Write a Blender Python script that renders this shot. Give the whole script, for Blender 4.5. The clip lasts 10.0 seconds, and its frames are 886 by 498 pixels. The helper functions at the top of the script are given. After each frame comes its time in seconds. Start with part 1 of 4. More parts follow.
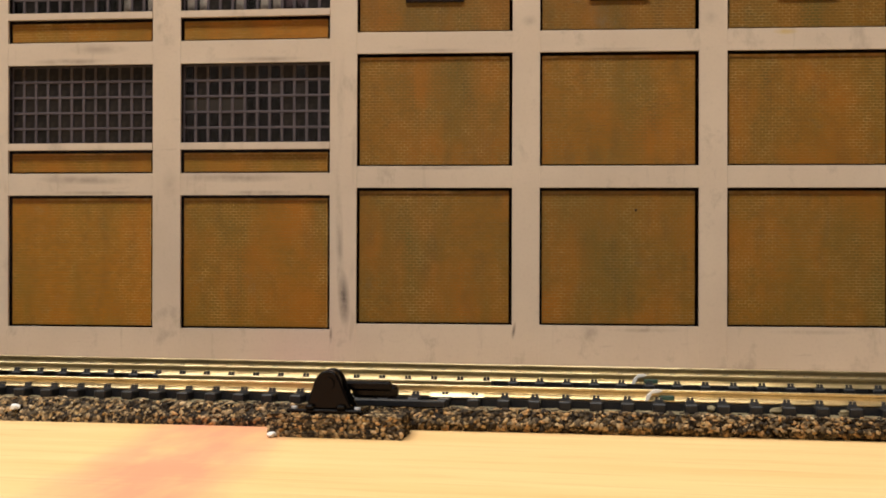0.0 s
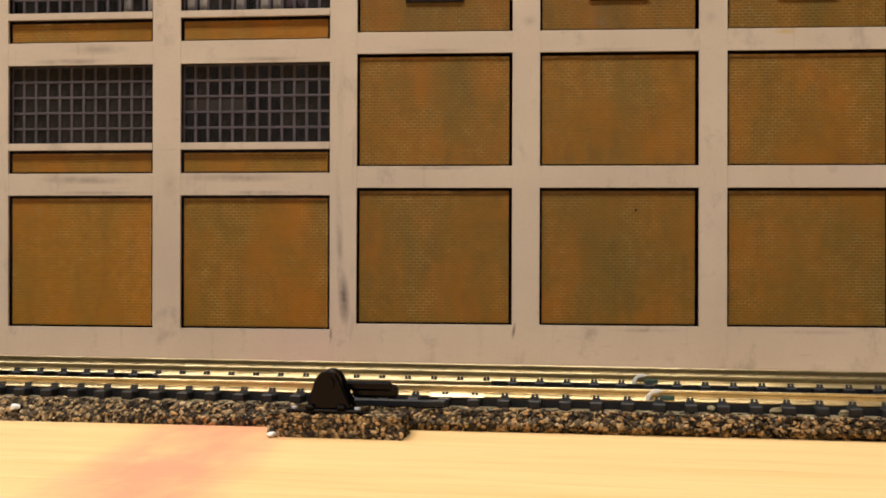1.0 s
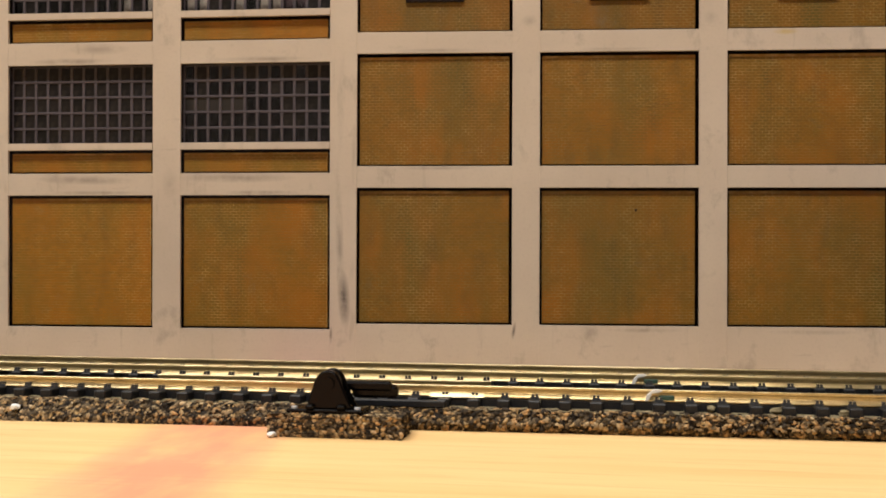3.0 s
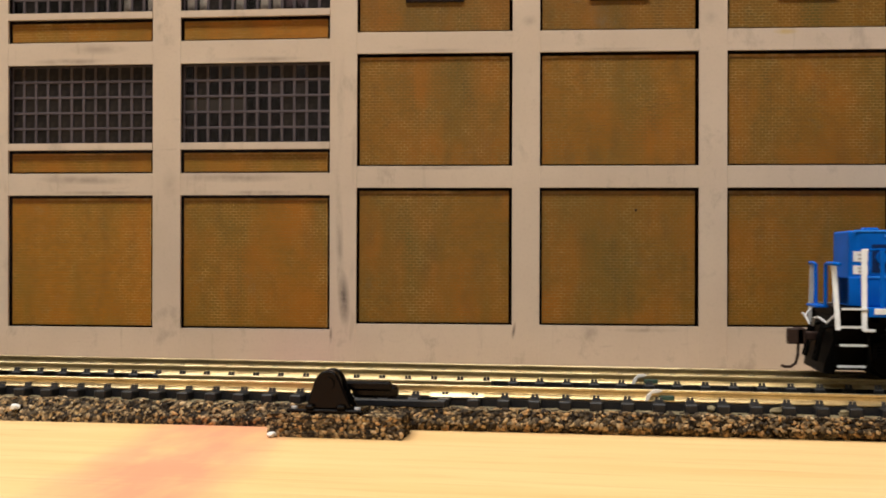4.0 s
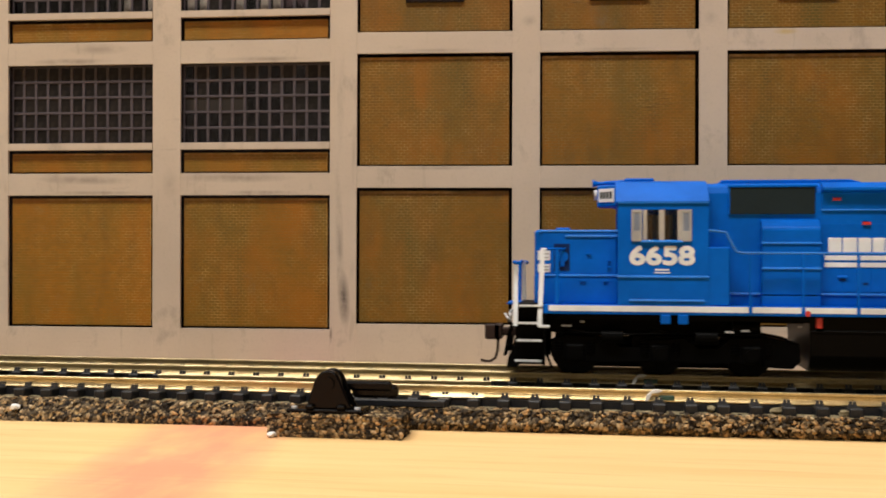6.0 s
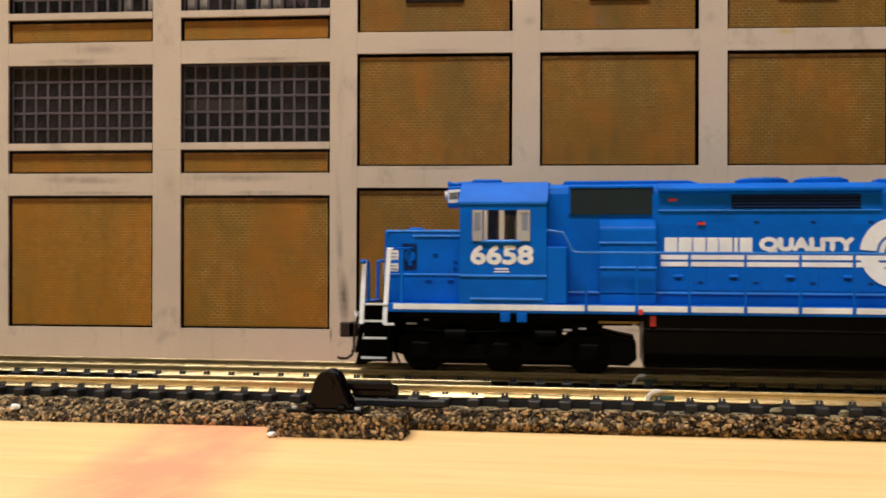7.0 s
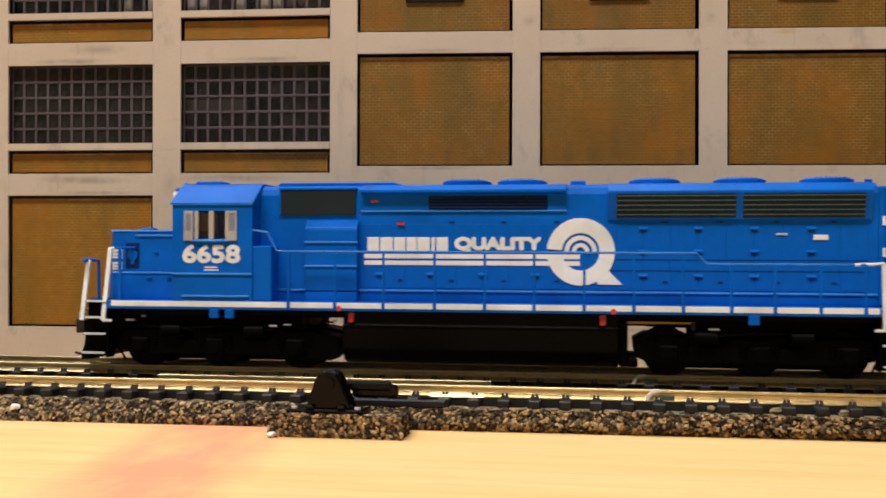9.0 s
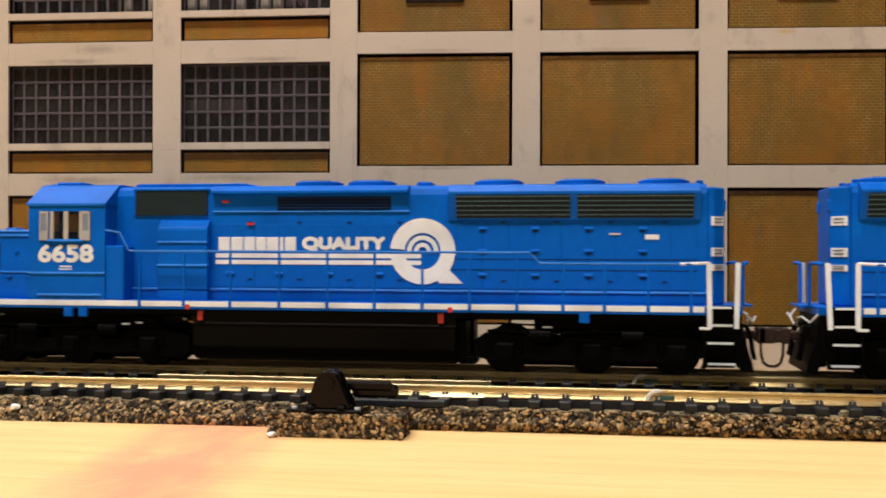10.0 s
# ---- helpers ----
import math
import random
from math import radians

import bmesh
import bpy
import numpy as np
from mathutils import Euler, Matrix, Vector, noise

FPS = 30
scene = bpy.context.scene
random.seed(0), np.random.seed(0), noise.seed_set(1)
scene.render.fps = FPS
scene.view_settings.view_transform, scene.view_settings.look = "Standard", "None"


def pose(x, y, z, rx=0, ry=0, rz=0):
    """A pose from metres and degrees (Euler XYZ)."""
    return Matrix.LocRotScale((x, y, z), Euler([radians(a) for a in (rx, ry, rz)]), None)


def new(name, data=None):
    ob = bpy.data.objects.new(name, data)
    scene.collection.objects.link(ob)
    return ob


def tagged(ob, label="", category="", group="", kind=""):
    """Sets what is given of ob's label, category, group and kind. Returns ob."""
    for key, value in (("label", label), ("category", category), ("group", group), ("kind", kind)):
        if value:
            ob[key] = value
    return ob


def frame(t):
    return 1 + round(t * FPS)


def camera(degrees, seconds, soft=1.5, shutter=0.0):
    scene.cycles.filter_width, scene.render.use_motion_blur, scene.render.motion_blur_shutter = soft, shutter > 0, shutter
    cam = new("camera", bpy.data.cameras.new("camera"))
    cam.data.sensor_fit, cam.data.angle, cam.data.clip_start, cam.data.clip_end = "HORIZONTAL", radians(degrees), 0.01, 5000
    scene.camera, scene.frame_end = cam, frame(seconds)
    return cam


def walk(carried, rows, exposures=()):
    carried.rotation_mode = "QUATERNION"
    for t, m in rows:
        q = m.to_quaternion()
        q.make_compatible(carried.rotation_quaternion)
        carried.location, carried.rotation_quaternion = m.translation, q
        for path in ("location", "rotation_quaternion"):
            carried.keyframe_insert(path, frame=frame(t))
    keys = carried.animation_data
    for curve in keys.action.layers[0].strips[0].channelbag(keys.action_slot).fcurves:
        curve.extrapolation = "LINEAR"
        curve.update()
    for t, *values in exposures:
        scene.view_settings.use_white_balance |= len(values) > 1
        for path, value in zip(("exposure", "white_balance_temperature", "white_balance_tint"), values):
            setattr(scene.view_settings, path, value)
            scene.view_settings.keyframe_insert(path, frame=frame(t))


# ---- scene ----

# Camera: close to a model railway, 3 cm over the rails
cam = camera(45.93, 10.0, soft=1.8, shutter=0.4)
EYE = pose(0, -0.291735, 0.031084, 0, 0, 8.574) @ pose(0, 0, 0, 90.414) @ pose(0, 0, 0, 0, 0, 0.221)
walk(cam, [(0.0, EYE), (10.0, EYE)], exposures=[(0.0, 0.0), (8.5, 0.0), (9.5, 0.1), (10.0, 0.13)])

# World and lights: a closed room, two warm ceiling lamps
world = bpy.data.worlds.new("room_air")
scene.world = world
world.use_nodes = True
world.node_tree.nodes["Background"].inputs[0].default_value = (0.9, 0.88, 0.85, 1)
world.node_tree.nodes["Background"].inputs[1].default_value = 0.01


def lamp(x, y, z, sx, sy, power):
    data = bpy.data.lights.new("ceiling_lamp", "AREA")
    data.shape, data.size, data.size_y, data.energy, data.color = "RECTANGLE", sx, sy, power, (1.0, 0.935, 0.855)
    ob = new("ceiling_lamp", data)
    ob.matrix_world = pose(x, y, z)
    return ob


LAMPS = [(-0.25, -0.72, 1.435, 1.2, 0.3, 34), (-0.68, 0.42, 1.435, 1.7, 0.3, 17)]
for row in LAMPS:
    lamp(*row)


# ---------------------------------------------------------------- materials
def nodes_of(name):
    m = bpy.data.materials.new(name)
    m.use_nodes = True
    nt = m.node_tree
    return m, nt, nt.nodes["Principled BSDF"]


def add(nt, kind, **inputs):
    n = nt.nodes.new(kind)
    for k, v in inputs.items():
        n.inputs[k.replace("_", " ")].default_value = v
    return n


def mix_colour(nt, fac, a, b, blend="MIX"):
    n = nt.nodes.new("ShaderNodeMix")
    n.data_type, n.blend_type = "RGBA", blend
    for slot, v in ((0, fac), (6, a), (7, b)):
        if isinstance(v, (int, float)):
            n.inputs[slot].default_value = v
        elif isinstance(v, tuple):
            n.inputs[slot].default_value = (*v, 1)
        else:
            nt.links.new(v, n.inputs[slot])
    return n.outputs[2]


def ramp(nt, value, lo, hi):
    n = nt.nodes.new("ShaderNodeMapRange")
    n.inputs[1].default_value, n.inputs[2].default_value = lo, hi
    nt.links.new(value, n.inputs[0])
    return n.outputs[0]


def coords(nt, sx=1, sy=1, sz=1, space="Object"):
    tc = nt.nodes.new("ShaderNodeTexCoord")
    mp = nt.nodes.new("ShaderNodeMapping")
    mp.inputs["Scale"].default_value = (sx, sy, sz)
    nt.links.new(tc.outputs[space], mp.inputs[0])
    return mp.outputs[0]


def noise_of(nt, vec, scale, detail=4, rough=0.6):
    n = add(nt, "ShaderNodeTexNoise", Scale=scale, Detail=detail, Roughness=rough)
    nt.links.new(vec, n.inputs["Vector"])
    return n.outputs["Fac"]


def bump(nt, bsdf, height, strength, distance):
    n = add(nt, "ShaderNodeBump", Strength=strength, Distance=distance)
    nt.links.new(height, n.inputs["Height"])
    nt.links.new(n.outputs[0], bsdf.inputs["Normal"])


def paint(name, colour, rough=0.45, wear=(0.5, 0.5, 0.5), amount=0.12, metal=0.0, scale=300, relief=0.00004, gloss=0.5):
    """Painted or moulded plastic: slight blotches, fine grain."""
    m, nt, b = nodes_of(name)
    vec = coords(nt)
    big = noise_of(nt, vec, scale * 0.3, 3)
    fine = noise_of(nt, vec, scale * 6, 2)
    dark = tuple(c * 0.75 for c in colour)
    c1 = mix_colour(nt, ramp(nt, big, 0.35, 0.7), colour, dark)
    f = nt.nodes.new("ShaderNodeMath")
    f.operation = "MULTIPLY"
    f.inputs[1].default_value = amount
    nt.links.new(ramp(nt, fine, 0.5, 0.75), f.inputs[0])
    nt.links.new(mix_colour(nt, f.outputs[0], c1, wear), b.inputs["Base Color"])
    b.inputs["Roughness"].default_value, b.inputs["Metallic"].default_value = rough, metal
    b.inputs["Specular IOR Level"].default_value = gloss
    bump(nt, b, fine, 0.3, relief)
    return m


BLUE = paint("blue_paint", (0.0008, 0.112, 0.56), 0.36, (0.002, 0.14, 0.62), 0.1, gloss=0.075)
# lighter, glossier copy of the blue: paints highlights onto handrails and ledges
GLINT = paint("blue_edge_glint", (0.012, 0.17, 0.64), 0.25, (0.03, 0.22, 0.68), 0.2, gloss=0.6)
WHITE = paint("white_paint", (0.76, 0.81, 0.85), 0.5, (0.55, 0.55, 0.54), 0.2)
BLACK = paint("black_plastic", (0.0014, 0.0014, 0.0014), 0.5, (0.005, 0.0047, 0.0044), 0.25, gloss=0.04)
TANK = paint("tank_plastic", (0.0018, 0.0016, 0.0015), 0.3, (0.006, 0.0055, 0.005), 0.25, gloss=0.05)
DARK = paint("dark_screen", (0.007, 0.017, 0.022), 0.6, (0.014, 0.03, 0.034), 0.3, gloss=0.2)
RED = paint("red_paint", (0.55, 0.025, 0.018), 0.35)
SILVER = paint("silver_frame", (0.55, 0.56, 0.58), 0.4, (0.35, 0.35, 0.36), 0.3)
RUST = paint("rusty_coupler", (0.03, 0.016, 0.012), 0.6, (0.07, 0.035, 0.02), 0.4, gloss=0.2)
TIE = paint("tie_plastic", (0.009, 0.010, 0.013), 0.42, (0.04, 0.04, 0.045), 0.3, gloss=0.3)
STEEL = paint("rail_steel", (0.60, 0.495, 0.29), 0.3, (0.34, 0.25, 0.11), 0.5, 0.88)
LEVER = paint("throw_plastic", (0.0018, 0.0015, 0.0015), 0.24, (0.006, 0.005, 0.005), 0.3, gloss=0.16)
SASH = paint("grey_sash", (0.085, 0.072, 0.085), 0.55, (0.022, 0.018, 0.02), 0.6, gloss=0.3)
PALE = paint("pale_grey_frame_and_glint", (0.36, 0.37, 0.38), 0.45, (0.25, 0.25, 0.25), 0.3)
GREYMARK = paint("grey_mark", (0.16, 0.17, 0.2), 0.5)
SASHDIM = paint("pale_window_frame", (0.42, 0.40, 0.37), 0.5)
GREEN = paint("green_plastic", (0.02, 0.07, 0.045), 0.5)
CHIP = paint("white_chip", (0.8, 0.8, 0.78), 0.5)
WHEELMAT = paint("wheel_steel", (0.003, 0.0028, 0.0026), 0.45, (0.01, 0.0085, 0.007), 0.3, gloss=0.08)
RECESS = paint("painted_recess_dark", (0.003, 0.008, 0.028), 0.7, (0.004, 0.012, 0.04), 0.2, gloss=0.1)
NAVY = paint("navy_slat_and_shade", (0.003, 0.022, 0.10), 0.5, (0.004, 0.03, 0.12), 0.2, gloss=0.15)
LOUVRE = paint("louvre_edge", (0.035, 0.085, 0.115), 0.35, gloss=0.5)
SMOKE = paint("smoked_pane", (0.2, 0.24, 0.32), 0.15)
ROOMWALL = paint("room_wall_paint", (0.32, 0.31, 0.29), 0.8, scale=4, relief=0.0005)
ROOMFLOOR = paint("room_floor", (0.2, 0.16, 0.12), 0.6, scale=5, relief=0.0005)
BLIND = paint("pale_blind", (0.6, 0.57, 0.47), 0.8)
REDBLIND = paint("dull_red_blind", (0.22, 0.07, 0.06), 0.8)
MAUVE = paint("mauve_blind", (0.10, 0.06, 0.065), 0.8)
# near-black colour stands in for unlit space: backing, vents and nail hole
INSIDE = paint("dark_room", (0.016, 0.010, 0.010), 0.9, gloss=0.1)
SMEARED = paint("smeared_glass", (0.026, 0.022, 0.02), 0.45, (0.012, 0.01, 0.01), 0.6, gloss=0.3)


def glass_mat(name, tint, rough):
    m, nt, b = nodes_of(name)
    b.inputs["Base Color"].default_value = (*tint, 1)
    b.inputs["Transmission Weight"].default_value = 1.0
    b.inputs["Roughness"].default_value, b.inputs["IOR"].default_value = rough, 1.45
    return m


def dusty_dark_pane():
    """Opaque panes, near-black for the unlit room behind, each a little different, with paler dust."""
    m, nt, b = nodes_of("dark_dusty_pane")
    rnd = nt.nodes.new("ShaderNodeObjectInfo")
    # near-black base paints the darkness behind the glass
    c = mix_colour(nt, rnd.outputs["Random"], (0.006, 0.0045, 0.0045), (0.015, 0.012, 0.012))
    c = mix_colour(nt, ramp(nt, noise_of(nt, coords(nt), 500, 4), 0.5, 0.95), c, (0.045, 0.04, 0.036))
    nt.links.new(c, b.inputs["Base Color"])
    b.inputs["Roughness"].default_value, b.inputs["Specular IOR Level"].default_value = 0.35, 0.3
    return m


DUSTY_DARK = dusty_dark_pane()
PANE = glass_mat("dusty_glass", (0.55, 0.5, 0.5), 0.12)
GLASS = glass_mat("cab_glass", (0.5, 0.48, 0.46), 0.0)


def STAINS(grime, ochre):
    return [
        (-62.0, 16.5, 2.3, 11.0, -0.06, grime, 1.0, 0), (-63.6, 36.0, 1.6, 30.0, -0.03, grime, 0.5, 1),
        (-63.2, 84.0, 1.6, 20.0, 0.03, grime, 0.3, 1), (-58.9, 66.0, 1.0, 12.0, 0.0, grime, 0.3, 1),
        (1.0, 111.0, 3.0, 2.4, 0.0, grime, 0.28, 0), (61.5, 111.5, 2.8, 2.6, 0.0, grime, 0.26, 0),
        (86.0, 106.6, 4.5, 1.3, 0.0, ochre, 0.7, 0), (-4.0, 6.0, 0.7, 3.6, 0.15, grime, 0.9, 0),
        (-66.8, 4.0, 0.6, 3.4, 0.0, grime, 0.9, 0), 
        (-160.0, 99.2, 16.0, 1.3, 0.0, grime, 0.6, 0), (-100.0, 58.2, 22.0, 2.0, 0.0, grime, 0.5, 0),
        (-155.0, 57.5, 20.0, 1.8, 0.02, grime, 0.5, 0), (-124.0, 56.0, 3.0, 6.0, 0.0, grime, 0.2, 0),
        (-92.0, 53.0, 14.0, 0.9, 0.0, grime, 0.6, 0), (-150.0, 103.4, 12.0, 2.2, 0.0, grime, 0.4, 0),
        (-150.0, 53.0, 18.0, 0.8, 0.0, grime, 0.5, 0), (-90.0, 99.2, 18.0, 1.1, 0.0, grime, 0.5, 0),
        (-30.0, 61.2, 14.0, 0.8, 0.0, grime, 0.4, 0), (-30.0, 101.3, 16.0, 0.8, 0.0, grime, 0.35, 0),
        (30.0, 101.2, 16.0, 0.7, 0.0, grime, 0.3, 0),
        (40.0, 6.6, 14.0, 0.9, 0.0, grime, 0.4, 1), (95.0, 6.4, 16.0, 1.1, 0.0, grime, 0.4, 1)]


def concrete_mat():
    m, nt, b = nodes_of("painted_concrete")
    vec = coords(nt)
    big = noise_of(nt, vec, 22, 4)
    streak = noise_of(nt, coords(nt, 160, 160, 22), 1.0, 4)
    fine = noise_of(nt, vec, 900, 3)
    c = mix_colour(nt, ramp(nt, big, 0.35, 0.7), (0.53, 0.452, 0.375), (0.465, 0.392, 0.322))
    c = mix_colour(nt, ramp(nt, noise_of(nt, coords(nt, 1, 1, 0.7), 75, 5, 0.7), 0.56, 0.86), c, (0.25, 0.21, 0.175))
    c = mix_colour(nt, ramp(nt, streak, 0.62, 1.0), c, (0.16, 0.135, 0.115))
    c = mix_colour(nt, ramp(nt, noise_of(nt, coords(nt, 60, 60, 260), 1.0, 4), 0.66, 1.05), c, (0.24, 0.2, 0.17))
    c = mix_colour(nt, ramp(nt, fine, 0.5, 2.2), c, (0.3, 0.26, 0.22))
    # single stains: place, half width, half height, slant, colour, strength
    worn = ramp(nt, noise_of(nt, coords(nt, 1, 1, 0.3), 330, 4), 0.3, 0.62)
    soft = ramp(nt, noise_of(nt, vec, 240, 4), 0.2, 0.55)
    grime, ochre = (0.12, 0.10, 0.088), (0.45, 0.31, 0.06)
    for x, z, rx, rz, slant, tone, much, mask in STAINS(grime, ochre):
        mp = nt.nodes.new("ShaderNodeMapping")
        mp.vector_type = "TEXTURE"
        mp.inputs["Location"].default_value, mp.inputs["Scale"].default_value = (x * 0.001, 0, z * 0.001), (rx * 0.001, 1.0, rz * 0.001)
        mp.inputs["Rotation"].default_value = (0, slant, 0)
        tc = nt.nodes.new("ShaderNodeTexCoord")
        nt.links.new(tc.outputs["Object"], mp.inputs[0])
        ln = nt.nodes.new("ShaderNodeVectorMath")
        ln.operation = "LENGTH"
        nt.links.new(mp.outputs[0], ln.inputs[0])
        smut = nt.nodes.new("ShaderNodeMath")
        smut.operation = "MULTIPLY"
        nt.links.new(ramp(nt, ln.outputs["Value"], 1.0, 0.1), smut.inputs[0])
        nt.links.new(worn if mask else soft, smut.inputs[1])
        dim = nt.nodes.new("ShaderNodeMath")
        dim.operation = "MULTIPLY"
        dim.inputs[1].default_value = much
        nt.links.new(smut.outputs[0], dim.inputs[0])
        c = mix_colour(nt, dim.outputs[0], c, tone)
    nt.links.new(c, b.inputs["Base Color"])
    b.inputs["Roughness"].default_value = 0.8
    bump(nt, b, fine, 0.3, 0.0001)
    return m


def brick_mat(name, mortar, hue):
    """Ochre brick; the joints between them take the paler mortar tone."""
    m, nt, b = nodes_of(name)
    vec = coords(nt)
    rnd = nt.nodes.new("ShaderNodeObjectInfo")
    off = nt.nodes.new("ShaderNodeVectorMath")
    off.operation = "ADD"
    nt.links.new(vec, off.inputs[0])
    nt.links.new(rnd.outputs["Random"], off.inputs[1])
    at = off.outputs[0]
    stre = nt.nodes.new("ShaderNodeVectorMath")
    stre.operation = "MULTIPLY"
    stre.inputs[1].default_value = (1.0, 1.0, 0.3)
    nt.links.new(at, stre.inputs[0])
    geo = nt.nodes.new("ShaderNodeNewGeometry")
    c = mix_colour(nt, geo.outputs["Random Per Island"], (0.232, 0.104, 0.006), (0.19, 0.094, 0.008))
    if mortar:
        c = mix_colour(nt, ramp(nt, noise_of(nt, at, 260, 4), 0.42, 0.7), (0.25, 0.14, 0.03), (0.42, 0.30, 0.13))
    c = mix_colour(nt, ramp(nt, noise_of(nt, at, 42, 3), 0.44, 0.68), c, (0.285, 0.108, 0.005))
    c = mix_colour(nt, ramp(nt, noise_of(nt, stre.outputs[0], 62, 4), 0.44, 0.8), c, (0.118, 0.088, 0.014))
    c = mix_colour(nt, ramp(nt, noise_of(nt, stre.outputs[0], 190, 4), 0.52, 1.15), c, (0.07, 0.05, 0.016))
    c = mix_colour(nt, ramp(nt, noise_of(nt, at, 60, 6, 0.75), 0.6, 1.0), c, (0.16, 0.15, 0.12))
    c = mix_colour(nt, ramp(nt, noise_of(nt, at, 700, 2), 0.68, 0.9), c, (0.36, 0.25, 0.11))
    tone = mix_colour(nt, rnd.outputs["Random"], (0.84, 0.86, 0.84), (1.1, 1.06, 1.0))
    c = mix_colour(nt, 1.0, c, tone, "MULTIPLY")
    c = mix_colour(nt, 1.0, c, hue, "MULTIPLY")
    nt.links.new(c, b.inputs["Base Color"])
    b.inputs["Roughness"].default_value = 0.45
    bump(nt, b, noise_of(nt, vec, 1500, 3), 0.5, 0.0001)
    return m


def wood_mat():
    m, nt, b = nodes_of("pine_board")
    vec = coords(nt, 4, 60, 60)
    grain = noise_of(nt, vec, 2.0, 5)
    fine = noise_of(nt, coords(nt, 40, 900, 900), 1.0, 3)
    c = mix_colour(nt, ramp(nt, grain, 0.3, 0.75), (0.80, 0.545, 0.255), (0.70, 0.43, 0.17))
    c = mix_colour(nt, ramp(nt, fine, 0.55, 1.0), c, (0.45, 0.27, 0.1))
    # a worn smear of red paint, slanting over the board
    tc = nt.nodes.new("ShaderNodeTexCoord")
    sep = nt.nodes.new("ShaderNodeSeparateXYZ")
    nt.links.new(tc.outputs["Object"], sep.inputs[0])

    def math_of(op, a, k):
        n = nt.nodes.new("ShaderNodeMath")
        n.operation = op
        nt.links.new(a, n.inputs[0])
        if isinstance(k, (int, float)):
            n.inputs[1].default_value = k
        else:
            nt.links.new(k, n.inputs[1])
        return n.outputs[0]

    slant = math_of("MULTIPLY", math_of("ADD", sep.outputs[1], 0.09), -0.12)
    across = math_of("ABSOLUTE", math_of("SUBTRACT", math_of("ADD", sep.outputs[0], 0.0838), slant), 0.0)
    wob = math_of("MULTIPLY", noise_of(nt, coords(nt, 1, 0.5, 1), 110, 4), 0.012)
    edge = ramp(nt, math_of("ADD", across, wob), 0.0262, 0.0135)
    spot = ramp(nt, noise_of(nt, coords(nt, 1, 0.4, 1), 70, 4), 0.2, 0.5)
    c = mix_colour(nt, math_of("MULTIPLY", math_of("MULTIPLY", edge, spot), 0.85), c, (0.72, 0.27, 0.165))
    nt.links.new(c, b.inputs["Base Color"])
    b.inputs["Roughness"].default_value = 0.5
    bump(nt, b, fine, 0.2, 0.0001)
    return m


def cork_mat():
    m, nt, b = nodes_of("cork_granules")
    vec = coords(nt)
    v = add(nt, "ShaderNodeTexVoronoi", Scale=950.0, Randomness=1.0)
    nt.links.new(vec, v.inputs["Vector"])
    sep = nt.nodes.new("ShaderNodeSeparateColor")
    nt.links.new(v.outputs["Color"], sep.inputs[0])
    cr = nt.nodes.new("ShaderNodeValToRGB")
    nt.links.new(sep.outputs[0], cr.inputs[0])
    stops = cr.color_ramp.elements
    stops[0].position, stops[0].color = 0.0, (0.016, 0.011, 0.007, 1)
    stops[1].position, stops[1].color = 1.0, (0.56, 0.43, 0.25, 1)
    for p, col in ((0.28, (0.04, 0.028, 0.016, 1)), (0.48, (0.12, 0.08, 0.04, 1)), (0.68, (0.30, 0.20, 0.10, 1)), (0.84, (0.42, 0.265, 0.105, 1))):
        e = stops.new(p)
        e.color = col
    gap = ramp(nt, v.outputs["Distance"], 0.75, 0.35)
    c = mix_colour(nt, gap, (0.015, 0.012, 0.01), cr.outputs[0])
    nt.links.new(c, b.inputs["Base Color"])
    c = mix_colour(nt, ramp(nt, noise_of(nt, vec, 130, 3), 0.5, 0.75), c, (0.014, 0.010, 0.007))
    nt.links.new(c, b.inputs["Base Color"])
    b.inputs["Roughness"].default_value, b.inputs["Specular IOR Level"].default_value = 0.85, 0.15
    bump(nt, b, gap, 0.8, 0.0005)
    return m


def flake_mat():
    m, nt, b = nodes_of("cork_flake")
    geo = nt.nodes.new("ShaderNodeNewGeometry")
    cr = nt.nodes.new("ShaderNodeValToRGB")
    nt.links.new(geo.outputs["Random Per Island"], cr.inputs[0])
    stops = cr.color_ramp.elements
    stops[0].position, stops[0].color = 0.0, (0.014, 0.010, 0.007, 1)
    stops[1].position, stops[1].color = 1.0, (0.60, 0.47, 0.29, 1)
    for p, col in ((0.22, (0.035, 0.025, 0.016, 1)), (0.4, (0.11, 0.08, 0.045, 1)), (0.58, (0.25, 0.17, 0.09, 1)), (0.76, (0.40, 0.27, 0.13, 1)), (0.9, (0.50, 0.27, 0.10, 1))):
        stops.new(p).color = col
    fine = noise_of(nt, coords(nt), 1400, 3)
    c = mix_colour(nt, ramp(nt, fine, 0.4, 0.85), cr.outputs[0], (0.05, 0.035, 0.022))
    nt.links.new(c, b.inputs["Base Color"])
    b.inputs["Roughness"].default_value, b.inputs["Specular IOR Level"].default_value = 0.8, 0.2
    bump(nt, b, fine, 0.5, 0.0002)
    return m


